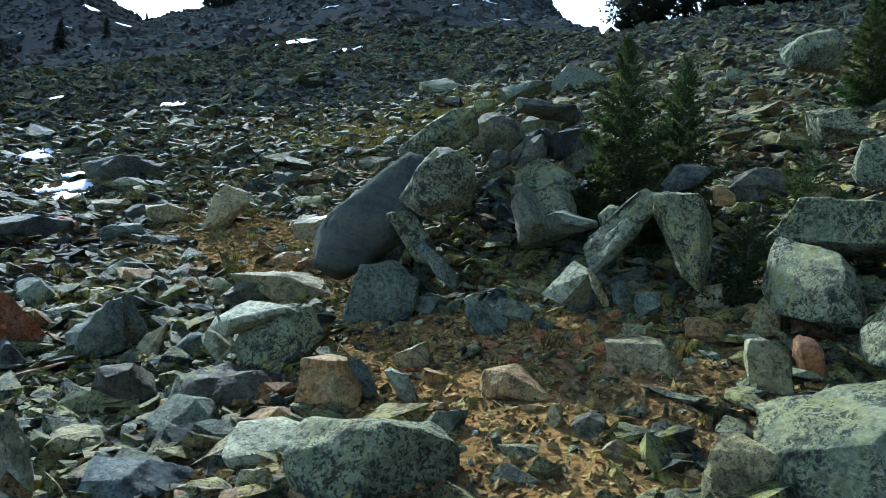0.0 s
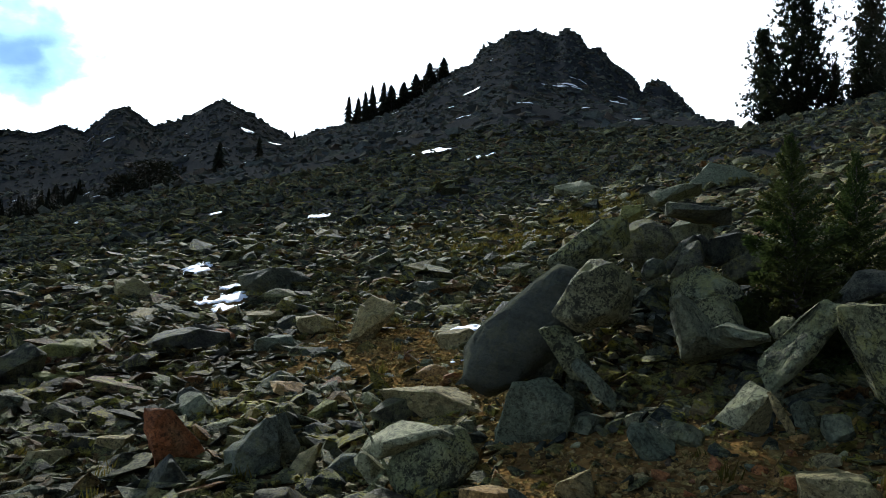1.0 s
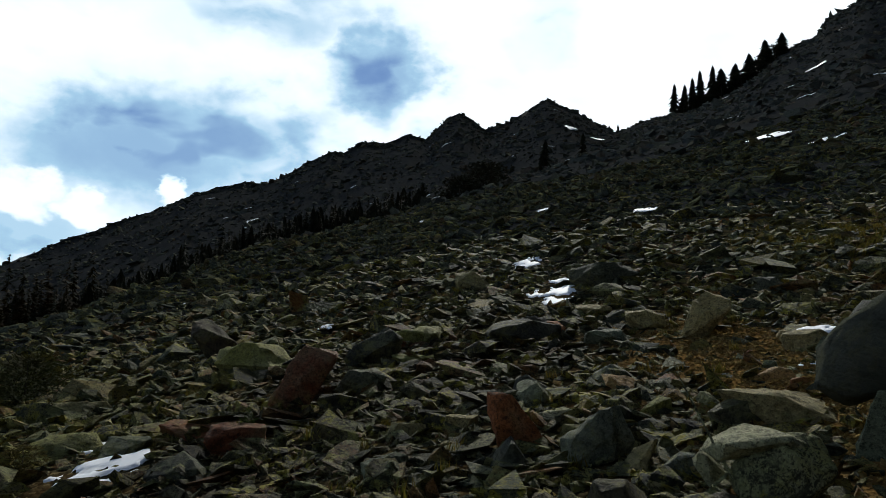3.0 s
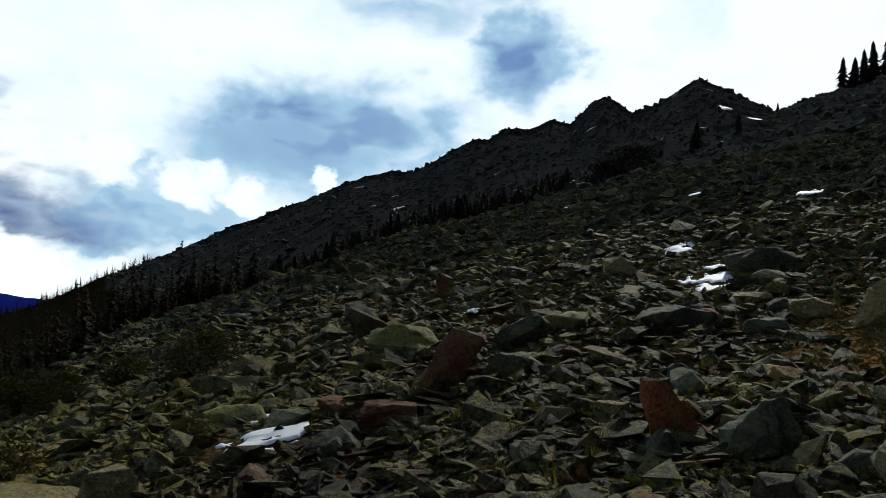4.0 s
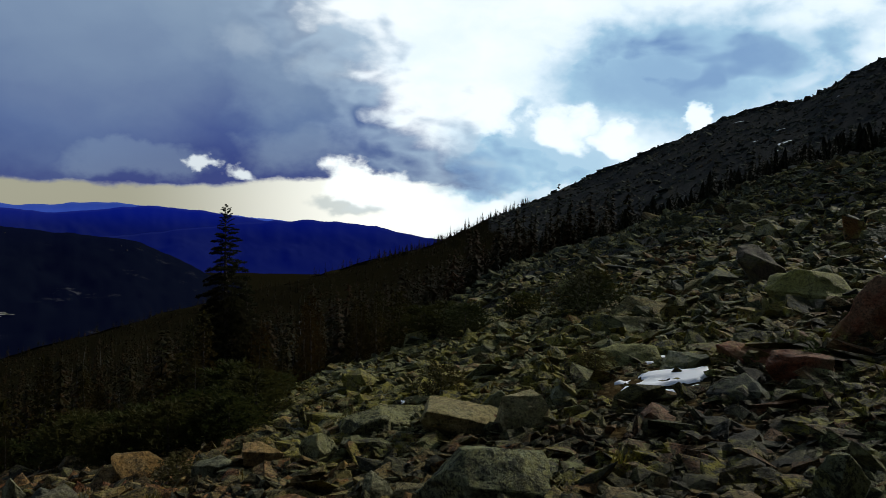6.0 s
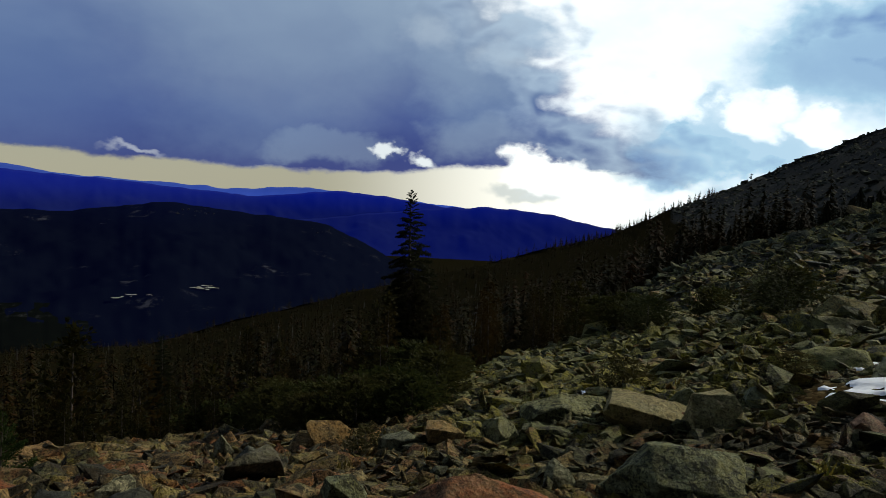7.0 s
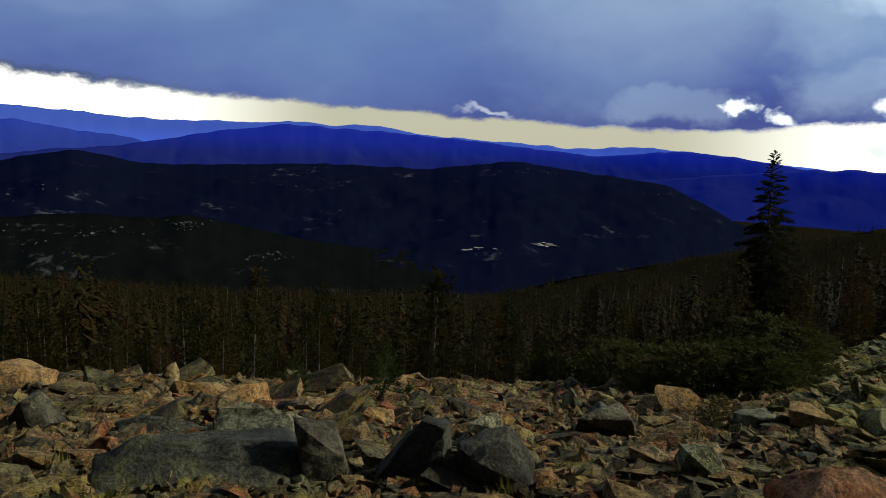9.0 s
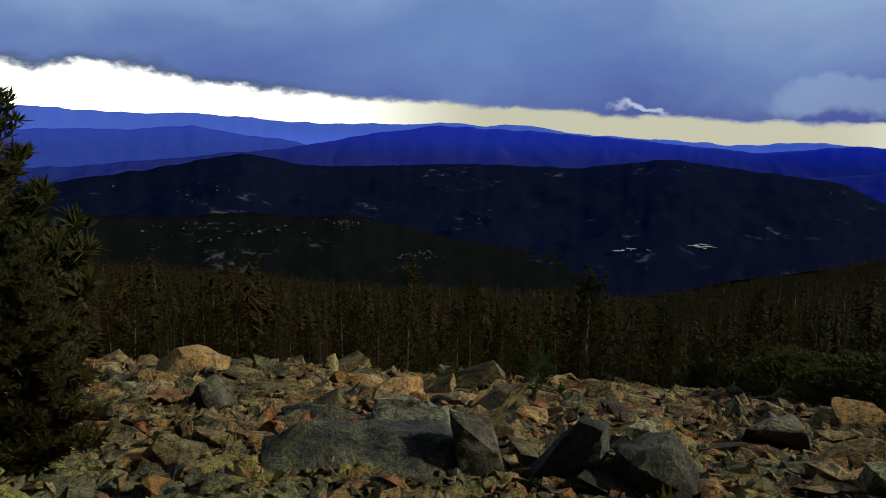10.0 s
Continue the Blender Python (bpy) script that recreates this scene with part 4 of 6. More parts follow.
boulder(-2.70, 5.90, 0.66, 0.44, 0.34, 0.56, 14, "wedge", RED, "rust-red angular rock lying in the talus")
boulder(-2.58, 5.48, 0.39, 0.35, 0.27, 0.38, 0, "block", DARK, "dark rock under a red one")
boulder(-0.86, 4.55, 0.44, 0.72, 0.56, 0.26, 0, "slab", DARK, "long dark grey slab")
boulder(-1.46, 4.62, 0.41, 0.41, 0.32, 0.35, 0, "block", DARK, "dark grey lichen-spotted rock")
boulder(-0.99, 4.06, 0.39, 0.39, 0.31, 0.25, 0, "block", GREY, "grey angular rock lying in the talus")
boulder(-1.47, 3.98, 0.29, 0.38, 0.30, 0.15, 0, "slab", TAN, "flat tan stone lying in the talus")
boulder(-1.62, 3.33, 0.32, 0.31, 0.24, 0.64, 0, "wedge", PALE, "pale grey upright rock")
boulder(-1.01, 3.24, 0.29, 0.52, 0.40, 0.29, 0, "block", BLUE, "blue-grey broad rock lying in the talus")
boulder(-0.50, 3.89, 0.43, 0.28, 0.21, 0.16, 0, "block", OCHRE, "ochre angular stone lying in the talus")
boulder(-0.45, 3.53, 0.40, 0.47, 0.37, 0.25, 8, "slab", PALE, "pale tan slab lying in the talus")
boulder(-0.45, 3.06, 0.36, 0.22, 0.17, 0.21, 0, "block", TAN, "tan angular stone lying in the talus")
boulder(-1.03, 5.34, 0.56, 0.28, 0.22, 0.31, 0, "wedge", PALE, "pale angular stone lying in the talus")
boulder(-1.29, 5.49, 0.52, 0.29, 0.22, 0.23, 0, "block", BLUE, "blue-grey stone lying in the talus")
boulder(-2.10, 10.69, 1.52, 0.93, 0.73, 0.47, 38, "wedge", TAN, "pale tan triangular slab")
boulder(-0.81, 7.08, 0.81, 0.98, 0.76, 0.32, 0, "slab", TAN, "flat greenish slab beside the trail")
boulder(-1.01, 6.81, 0.77, 0.67, 0.50, 0.36, 0, "block", DARK, "dark rounded rock lying in the talus")
boulder(-0.03, 4.12, 0.61, 0.31, 0.13, 0.12, -70, "plank", BLUE, "blue-grey rock shard on the trail")
boulder(0.20, 4.01, 0.59, 0.29, 0.18, 0.11, -55, "slab3", PALE, "pale angular slab on the trail")
boulder(-4.60, 14.44, 2.13, 1.35, 0.94, 0.68, 0, "block", DARK, "black weathered boulder lying in the talus")
boulder(0.98, 8.17, 1.23, 0.39, 0.30, 0.29, 0, "block", PALE, "pale grey stone lying in the talus")
boulder(1.21, 7.64, 1.18, 0.22, 0.17, 0.30, 0, "block", GREY, "grey stone lying in the talus")
boulder(1.62, 8.07, 1.35, 0.27, 0.21, 0.49, 0, "wedge", GREY, "grey upright stone lying in the talus")
boulder(2.39, 5.12, 0.96, 0.26, 0.20, 0.28, 0, "wedge", TAN, "brown angular stone in the hollow")
boulder(2.12, 4.50, 0.83, 0.27, 0.21, 0.21, 0, "block", OCHRE, "brown-ochre stone on bare soil")
boulder(2.59, 4.67, 0.93, 0.21, 0.17, 0.34, 0, "wedge", TAN, "tan pointed stone under a boulder")
boulder(2.41, 3.82, 0.80, 0.18, 0.14, 0.26, 0, "block", RED, "rust-red stone beside the trail")
boulder(2.14, 3.75, 0.77, 0.26, 0.20, 0.30, 0, "block", TAN, "brown-grey stone beside the trail")
boulder(1.89, 5.47, 0.94, 0.18, 0.14, 0.28, 0, "block", GREY, "grey stone in the hollow")
boulder(2.01, 5.23, 0.91, 0.21, 0.16, 0.22, 0, "block", GREY, "grey blocky stone in the hollow")
boulder(0.83, 5.30, 0.77, 0.34, 0.26, 0.27, -20, "slab", GREY, "grey layered rock lying in the talus")
boulder(1.08, 5.47, 0.81, 0.31, 0.24, 0.21, -18, "slab", GREY, "grey flat stone lying in the talus")
boulder(1.22, 6.08, 0.90, 0.17, 0.13, 0.15, 0, "block", PALE, "pale stone lying in the talus")
boulder(0.86, 5.95, 0.84, 0.25, 0.19, 0.16, 0, "slab", PALE, "pale flat stone lying in the talus")
boulder(0.28, 4.66, 0.63, 0.25, 0.19, 0.20, 0, "block", TAN, "tan stone on the trail")
boulder(1.05, 3.32, 0.56, 0.17, 0.13, 0.13, 22, "slab", DARK, "dark flat stone on the trail")
boulder(0.89, 3.44, 0.56, 0.15, 0.12, 0.15, 30, "wedge", TAN, "tan pointed stone on the trail")
boulder(0.39, 3.50, 0.51, 0.22, 0.17, 0.17, 0, "block", DARK, "dark angular rock lying in the talus")
boulder(8.69, 16.80, 4.54, 1.72, 1.33, 0.87, 0, "slab", LICHEN, "broad pale lichen-covered slab")
boulder(2.55, 6.02, 1.89, 0.52, 0.24, 0.23, 35, "plank", DARK, "dark rock slab leaning uphill")
boulder(2.28, 26.71, 5.88, 1.74, 1.35, 0.61, 0, "slab", PALE, "pale flat slab among moss")
boulder(-0.06, 7.40, 1.55, 0.59, 0.46, 0.42, 0, "block", DARK, "dark boulder behind a leaning slab")
boulder(-10.14, 10.07, 0.70, 1.13, 0.88, 0.82, 0, "wedge", DARK, "dark pyramid-shaped boulder lying in the talus")
boulder(-7.88, 8.56, 0.56, 1.32, 0.84, 0.66, 0, "block", MOSSY, "yellow-green lichen-covered boulder lying in the talus")
boulder(-5.90, 6.90, 0.46, 1.35, 0.45, 0.46, 62, "plank", RUST, "red-brown rock slab standing on edge")
boulder(-6.22, 6.01, 0.11, 1.09, 0.84, 0.32, 0, "slab", RUST, "dark red flat slab")
boulder(-6.22, 9.02, 0.84, 0.80, 0.54, 0.74, 0, "wedge", DARK, "dark brown angular boulder")
boulder(-6.20, 10.22, 0.98, 0.93, 0.72, 0.42, 14, "slab", MOSSY, "long green-grey slab lying in the talus")
boulder(-5.44, 7.66, 0.54, 0.73, 0.57, 0.42, 0, "block", GREY, "grey-green boulder lying in the talus")
boulder(-7.77, 15.16, 1.99, 0.91, 0.71, 0.48, -20, "slab", TAN, "tan slab on the slope")
boulder(-4.59, 10.48, 1.15, 1.14, 0.88, 0.48, 0, "slab", DARK, "dark flat slab on the slope")
boulder(-5.42, 4.87, 0.00, 0.64, 0.50, 0.38, 0, "block", DARK, "dark brown rock beside a snow patch")
boulder(-5.48, 4.10, -0.18, 0.49, 0.38, 0.22, -8, "slab", RUST, "dark red flat stone")
boulder(-3.86, 6.06, 0.34, 0.38, 0.30, 0.30, 0, "block", TAN, "tan angular stone lying in the talus")
boulder(-3.49, 6.40, 0.43, 0.37, 0.28, 0.26, 0, "slab", TAN, "tan flat stone lying in the talus")
boulder(-3.53, 5.21, 0.22, 0.45, 0.35, 0.30, 25, "slab", GREY, "grey slab lying in the talus")
boulder(-2.71, 3.79, 0.16, 0.60, 0.47, 0.44, 0, "round", LICHEN, "boulder spotted with dark lichen")
boulder(-3.33, 3.47, 0.07, 0.34, 0.27, 0.45, 0, "block", LICHEN, "ochre boulder spotted with black lichen")
boulder(-3.45, 5.01, 0.21, 0.39, 0.30, 0.34, 0, "round", LICHEN, "green-grey rounded boulder lying in the talus")
boulder(-6.85, 2.91, -0.50, 0.98, 0.76, 0.38, -8, "slab", TAN, "long tan slab lying in the talus")
boulder(-6.76, 3.94, -0.29, 0.39, 0.31, 0.28, 0, "wedge", GREY, "grey stone lying in the talus")
boulder(-6.45, 3.21, -0.35, 0.54, 0.42, 0.49, 0, "block", TAN, "brown-grey boulder lying in the talus")
boulder(-4.95, 0.79, -0.47, 0.98, 0.62, 0.50, 9, "cube", RED, "large red-brown slab tilted toward the camera")
boulder(-8.79, 0.03, -1.29, 0.53, 0.41, 0.33, 0, "cube", OCHRE, "square ochre rock at the edge of the shelf")
boulder(-7.65, 1.10, -0.89, 0.40, 0.31, 0.28, 0, "block", OCHRE, "ochre rock at the edge of the shelf")
boulder(-5.03, 2.08, -0.35, 1.02, 0.59, 0.54, 0, "slab4", LICHEN, "broad lichen-covered boulder lying in the talus")
boulder(-7.82, 2.35, -0.69, 0.94, 0.73, 0.35, 0, "slab", LICHEN, "flat green-grey slab lying in the talus")
boulder(-7.16, 1.52, -0.71, 0.38, 0.30, 0.36, 0, "round", LICHEN, "grey-green boulder lying in the talus")
boulder(-6.88, -0.68, -0.92, 0.51, 0.39, 0.38, 0, "block", DARK, "dark blue-grey pointed rock")
boulder(-7.14, 3.32, -0.42, 0.34, 0.26, 0.34, 0, "wedge", GREY, "grey boulder lying in the talus")
boulder(-7.79, 0.70, -1.02, 0.50, 0.39, 0.22, 0, "slab", GREY, "flat grey slab at the edge of the shelf")
boulder(-7.99, -7.88, -1.76, 0.96, 0.57, 0.41, 0, "slab2", OCHRE, "domed tan boulder at the edge of the shelf")
boulder(-8.97, -6.40, -1.91, 0.30, 0.23, 0.53, 0, "wedge", TAN, "pillar-like tan stone standing on the shelf")
boulder(-8.10, -5.28, -1.71, 0.97, 0.65, 0.47, 0, "wedge", OCHRE, "pointed ochre boulder lying in the talus")
boulder(-4.42, -2.96, -0.72, 1.45, 0.92, 0.34, 0, "slab2", DARK, "large flat dark blue-grey slab tilted on the shelf", 30)
boulder(-5.05, -2.95, -0.66, 0.72, 0.50, 0.22, 0, "slab", GREY, "grey-green lichened slab behind a darker one", 30)
boulder(-5.78, -3.48, -0.94, 0.68, 0.33, 0.48, 0, "slab3", GREY, "grey-green slab leaning back")
boulder(-4.76, -2.36, -0.58, 0.36, 0.28, 0.66, 8, "slab4", DARK, "dark jagged upright rock")
boulder(-4.98, -1.86, -0.58, 0.52, 0.36, 0.64, -6, "slab4", DARK, "dark streaked upright rock", 12)
boulder(-5.00, -1.32, -0.59, 0.56, 0.42, 0.52, 10, "block", DARK, "dark angular rock lying in the talus", 8)
boulder(-5.43, -1.48, -0.48, 0.21, 0.16, 0.14, 0, "slab", PALE, "pale flat stone lying on a dark rock")
boulder(-5.72, -5.45, -1.15, 0.56, 0.40, 0.60, 0, "block", DARK, "dark brown-grey upright boulder")
boulder(-4.99, -4.22, -0.91, 0.21, 0.16, 0.23, 0, "block", RED, "small brick-red stone lying in the talus")
boulder(-4.50, -4.20, -0.85, 0.19, 0.15, 0.14, -20, "slab", PALE, "small pale flat stone")
boulder(-8.37, -4.41, -1.74, 0.61, 0.48, 0.25, 0, "slab", TAN, "flat tan stone lying in the talus")
boulder(-6.95, -2.85, -1.20, 0.41, 0.31, 0.22, 0, "block", OCHRE, "ochre stone lying in the talus")
boulder(-7.56, -3.40, -1.41, 0.50, 0.39, 0.26, 6, "slab", RED, "brown flat stone lying in the talus")
boulder(-10.01, -2.28, -1.98, 0.82, 0.64, 0.18, 0, "slab", OCHRE, "long flat ochre slab")
boulder(-10.40, -3.52, -2.06, 0.70, 0.55, 0.26, 0, "slab", OCHRE, "tan boulder at the edge of the shelf")
boulder(-10.13, -4.57, -2.13, 1.12, 0.87, 0.26, 0, "slab", OCHRE, "tan slab at the edge of the shelf")
boulder(-7.03, -0.69, -0.95, 0.34, 0.26, 0.38, 0, "wedge", BLUE, "blue-grey triangular stone lying in the talus")
boulder(-8.57, -1.06, -1.37, 0.26, 0.20, 0.41, 0, "wedge", GREY, "grey upright stone lying in the talus")
boulder(-3.92, -4.42, -0.78, 0.47, 0.31, 0.22, 0, "block", OCHRE, "ochre stone on the shelf")
boulder(-5.79, -4.27, -1.07, 0.70, 0.46, 0.33, 0, "block", DARK, "dark broken boulder lying in the talus")
boulder(-6.09, -6.98, -1.46, 0.30, 0.24, 0.32, 0, "block", PALE, "pale blue-grey stone lying in the talus")
boulder(-5.69, -0.77, -0.72, 0.14, 0.11, 0.20, 0, "wedge", OCHRE, "orange-tan stone lying in the talus")
boulder(0.59, 6.96, 2.22, 0.88, 0.66, 0.34, 32, "plank", LICHEN, "long lichen-covered rock behind a leaning boulder")
boulder(1.50, 7.22, 2.20, 0.52, 0.39, 0.22, 35, "plank", DARK, "dark slanting rock in the heap")
boulder(1.56, 6.69, 1.89, 0.61, 0.46, 0.38, 0, "block", LICHEN, "lichen-mottled block in the heap")
boulder(1.40, 6.11, 1.57, 0.49, 0.37, 0.60, 12, "wedge", GREY, "grey triangular slab standing in the heap")
# dark block added in place of a shaded recess in the heap
boulder(2.13, 7.36, 2.20, 0.54, 0.41, 0.54, 0, "block", DARK, "dark block standing in for the shade of a deep recess")
boulder(1.55, 5.76, 1.50, 0.46, 0.36, 0.20, 0, "block", GREY, "low grey rock above the hollow")
boulder(1.17, 8.19, 2.70, 0.28, 0.21, 0.20, 0, "block", MOSSY, "yellow-topped stone on the heap")
boulder(1.87, 8.26, 2.72, 0.69, 0.52, 0.19, -12, "slab", DARK, "dark flat slab on the heap")
boulder(1.72, 8.80, 2.98, 0.67, 0.50, 0.18, 6, "slab", GREY, "grey flat slab behind the heap")
boulder(0.50, 6.57, 1.89, 0.29, 0.22, 0.24, 0, "block", DARK, "dark broken rock beside the lichened boulder")
boulder(1.26, 7.43, 2.24, 0.44, 0.34, 0.37, 0, "block", GREY, "grey boulder in the heap")
boulder(1.46, 6.96, 2.13, 0.31, 0.24, 0.35, 0, "block", DARK, "dark boulder in the heap")
boulder(1.89, 7.31, 2.25, 0.49, 0.38, 0.33, 0, "block", DARK, "dark boulder beside a deep recess")
boulder(1.12, 6.69, 2.03, 0.22, 0.17, 0.20, 0, "round", DARK, "small dark rounded stone")
boulder(1.48, 6.32, 1.61, 0.53, 0.41, 0.38, 0, "round", LICHEN, "broad grey boulder mottled with lichen")
boulder(1.88, 5.72, 1.54, 0.24, 0.19, 0.22, 0, "round", LICHEN, "small grey boulder with lichen")
boulder(5.10, 8.01, 2.62, 0.66, 0.51, 0.37, 0, "block", LICHEN, "lichen-mottled boulder on the slope")
boulder(4.42, 6.19, 2.08, 0.51, 0.40, 0.51, 0, "round", LICHEN, "rounded boulder mottled with lichen")
boulder(8.58, 14.51, 4.94, 1.20, 0.93, 0.88, 0, "round", LICHEN, "rounded ochre-green boulder on the slope")
boulder(8.71, 13.24, 4.34, 0.79, 0.61, 0.63, 0, "block", GREY, "grey boulder on the slope")
boulder(2.80, 5.77, 1.74, 0.18, 0.14, 0.17, 0, "block", OCHRE, "small orange stone among lichened boulders")
boulder(3.29, 6.17, 1.85, 0.49, 0.38, 0.30, 0, "slab", DARK, "dark slab among lichened boulders")
boulder(-0.50, 9.21, 1.25, 0.27, 0.21, 0.26, 0, "block", GREY, "grey blocky stone lying in the talus")
boulder(-0.86, 10.01, 1.32, 0.48, 0.37, 0.18, 0, "slab", TAN, "flat tan stone beside snow")
boulder(-2.98, 11.25, 1.43, 0.59, 0.46, 0.30, 0, "slab", TAN, "flat pale tan stone")
boulder(-3.26, 10.22, 1.18, 0.70, 0.55, 0.25, 0, "slab", GREY, "flat grey stone on the slope")
boulder(-4.23, 10.86, 1.24, 0.48, 0.34, 0.25, 0, "block", RED, "rust-coloured stone on the slope")
boulder(-2.63, 8.18, 0.86, 0.47, 0.37, 0.27, 8, "wedge", BLUE, "blue-grey flat stone lying in the talus")
boulder(-3.37, 7.80, 0.72, 0.39, 0.30, 0.27, 0, "block", BLUE, "blue-grey small stone lying in the talus")
boulder(-5.44, 5.53, 0.22, 0.60, 0.43, 0.31, 0, "block", RUST, "dark red-brown rock lying in the talus")
boulder(-7.62, 5.28, -0.09, 0.91, 0.71, 0.29, 0, "slab", MOSSY, "yellow-green flat rock lying in the talus")
boulder(-9.05, 6.64, -0.05, 0.88, 0.49, 0.36, 0, "block", TAN, "ochre-brown rock lying in the talus")
boulder(-7.30, -4.57, -1.44, 1.03, 0.64, 0.46, 0, "wedge", OCHRE, "peaked orange-tan boulder on the shelf")
boulder(-8.66, -4.48, -1.81, 0.52, 0.40, 0.31, 0, "slab", MOSSY, "yellow-green slab on the shelf")
boulder(-6.70, -2.70, -1.10, 0.36, 0.28, 0.27, 0, "block", OCHRE, "orange stone on the shelf")
boulder(-5.60, -1.46, -0.52, 0.19, 0.15, 0.14, 0, "slab", PALE, "pale flat stone on dark rock")
boulder(-5.73, 0.00, -0.66, 0.33, 0.25, 0.27, 0, "block", LICHEN, "lichened brown rock on the shelf")
boulder(-5.55, 1.58, -0.51, 0.31, 0.24, 0.28, 0, "wedge", PALE, "pale pointed stone beside a red slab")
boulder(-5.67, 9.26, 0.78, 0.69, 0.54, 0.21, 8, "slab", MOSSY, "long olive slab on the talus")
boulder(-15.29, 9.70, -0.13, 1.03, 0.80, 0.50, 0, "slab", MOSSY, "olive lichen-covered rock on the talus")
boulder(-6.73, 5.34, -0.03, 0.55, 0.43, 0.31, 0, "block", GREY, "grey-green rock on the talus")
boulder(-6.72, 3.09, -0.46, 0.45, 0.29, 0.21, 0, "block", RUST, "rust-brown angular rock on the talus")
boulder(-3.02, 7.28, 0.66, 0.51, 0.40, 0.37, 0, "block", GREY, "grey-green rock among talus")
boulder(-2.34, 7.92, 0.81, 0.50, 0.39, 0.19, 0, "slab", OCHRE, "ochre flat rock on the talus")
boulder(-4.59, 10.84, 1.22, 0.83, 0.65, 0.37, 8, "slab", DARK, "dark flat slab below snow")
boulder(-4.06, 12.18, 1.53, 0.60, 0.46, 0.20, 0, "slab", TAN, "flat tan stone beside snow")
boulder(-1.84, 7.11, 0.72, 0.29, 0.22, 0.21, 0, "block", MOSSY, "olive stone beside the trail")
boulder(-0.93, 8.15, 0.99, 0.41, 0.27, 0.20, 0, "block", OCHRE, "brown stone beside the trail")
boulder(-0.72, 9.61, 1.29, 0.58, 0.45, 0.31, 0, "slab", TAN, "flat brown slab beside snow")
boulder(1.01, 7.85, 1.18, 0.34, 0.27, 0.28, 0, "block", PALE, "pale grey stone in the hollow")
boulder(0.47, 5.97, 0.80, 0.30, 0.23, 0.19, 0, "block", GREY, "grey stone beside the trail")

# loose stones on the bare soil of the hollow and along the trail
pick = random.Random(77)
for k in range(95):
    if k < 60:
        x, y = pick.gauss(1.55, 0.55), pick.gauss(4.85, 0.5)
    else:
        y = pick.uniform(3.2, 9.5)
        x = float(trail_x(y)) + pick.gauss(0, 0.5)
    w = min(0.24, 0.085 * math.exp(pick.gauss(0, 0.45)))
    tint, words = pick.choice([(OCHRE, "small ochre stone"), (TAN, "small tan stone"), (OCHRE, "small ochre stone"), (RED, "small red-brown stone"), (GREY, "small grey stone"), (PALE, "small pale stone")])
    boulder(x, y, float(land(x, y)) + w * 0.15, w, w * 0.8, w * pick.uniform(0.45, 0.8), pick.uniform(-15, 15), pick.choice(("block", "slab", "wedge")), tint, words + " lying on the bare orange soil")

# ---- trees ----
def blade(vs, fs, at_, way, side, length, wide):
    """One flat spray of needles: a narrow diamond."""
    i = len(vs)
    vs += [at_, at_ + way * length * 0.5 + side * wide, at_ + way * length, at_ + way * length * 0.5 - side * wide]
    fs += [(i, i + 1, i + 2), (i, i + 2, i + 3)]


def trunk_mesh(height, base, bend, r):
    vs, fs, n = [], [], 7
    for k in range(9):
        u = k / 8
        c = Vector((math.sin(u * 3) * bend, math.cos(u * 2.3) * bend - bend, u * height))
        for j in range(n):
            a = j / n * 6.2832
            w = base * (1 - 0.93 * u) * (1.35 if k == 0 else 1)
            vs.append(c + Vector((math.cos(a) * w, math.sin(a) * w, 0)))
    for k in range(8):
        for j in range(n):
            fs.append((k * n + j, k * n + (j + 1) % n, (k + 1) * n + (j + 1) % n, (k + 1) * n + j))
    return vs, fs


def tuft_crown(seed, radius, boughs, tufts, blades, spray, low=0.1, shape=None, rise=0.25, ragged=0.35):
    """Bushy crown one metre high: needle tufts along many boughs. shape: how fast a cone narrows; None: a rounded head."""
    r = random.Random(seed)
    vs, fs = [], []
    for k in range(boughs):
        u = low + (0.97 - low) * ((k + r.random()) / boughs) ** 1.15
        a = k * 2.39996 + r.uniform(-0.5, 0.5)
        if shape:
            full = (1 - (u - low) / (1 - low)) ** shape + 0.03
        else:
            full = math.sin(min(1, (u - low) / (1 - low) * 0.86 + 0.16) * math.pi) ** 0.55
        reach = radius * full * r.uniform(1 - ragged, 1.1) * (1 + ragged * 0.6 * math.sin(3 * a + u * 11 + seed))
        out = Vector((math.cos(a), math.sin(a), r.uniform(rise - 0.15, rise + 0.2)))
        for j in range(tufts):
            q = 0.2 + 0.8 * (j + r.random()) / tufts
            here = Vector((out.x * reach * q, out.y * reach * q, u + out.z * reach * (q - 0.4))) + Vector([r.gauss(0, spray * 0.35) for _ in range(3)])
            for _ in range(blades):
                way = (out * 0.9 + Vector([r.uniform(-1, 1) for _ in range(3)]) + Vector((0, 0, 0.25))).normalized()
                side = way.orthogonal().normalized()
                blade(vs, fs, here, way, side, spray * r.uniform(0.7, 1.2) * (1 - 0.5 * u if shape else 1), spray * (0.12 if tufts > 2 else 0.17))
    for k in range(8):
        blade(vs, fs, Vector((0, 0, 0.9 + 0.01 * k)), Vector((r.uniform(-0.6, 0.6), r.uniform(-0.6, 0.6), 1)).normalized(), Vector((1, 0, 0)), spray, spray * 0.17)
    return vs, fs


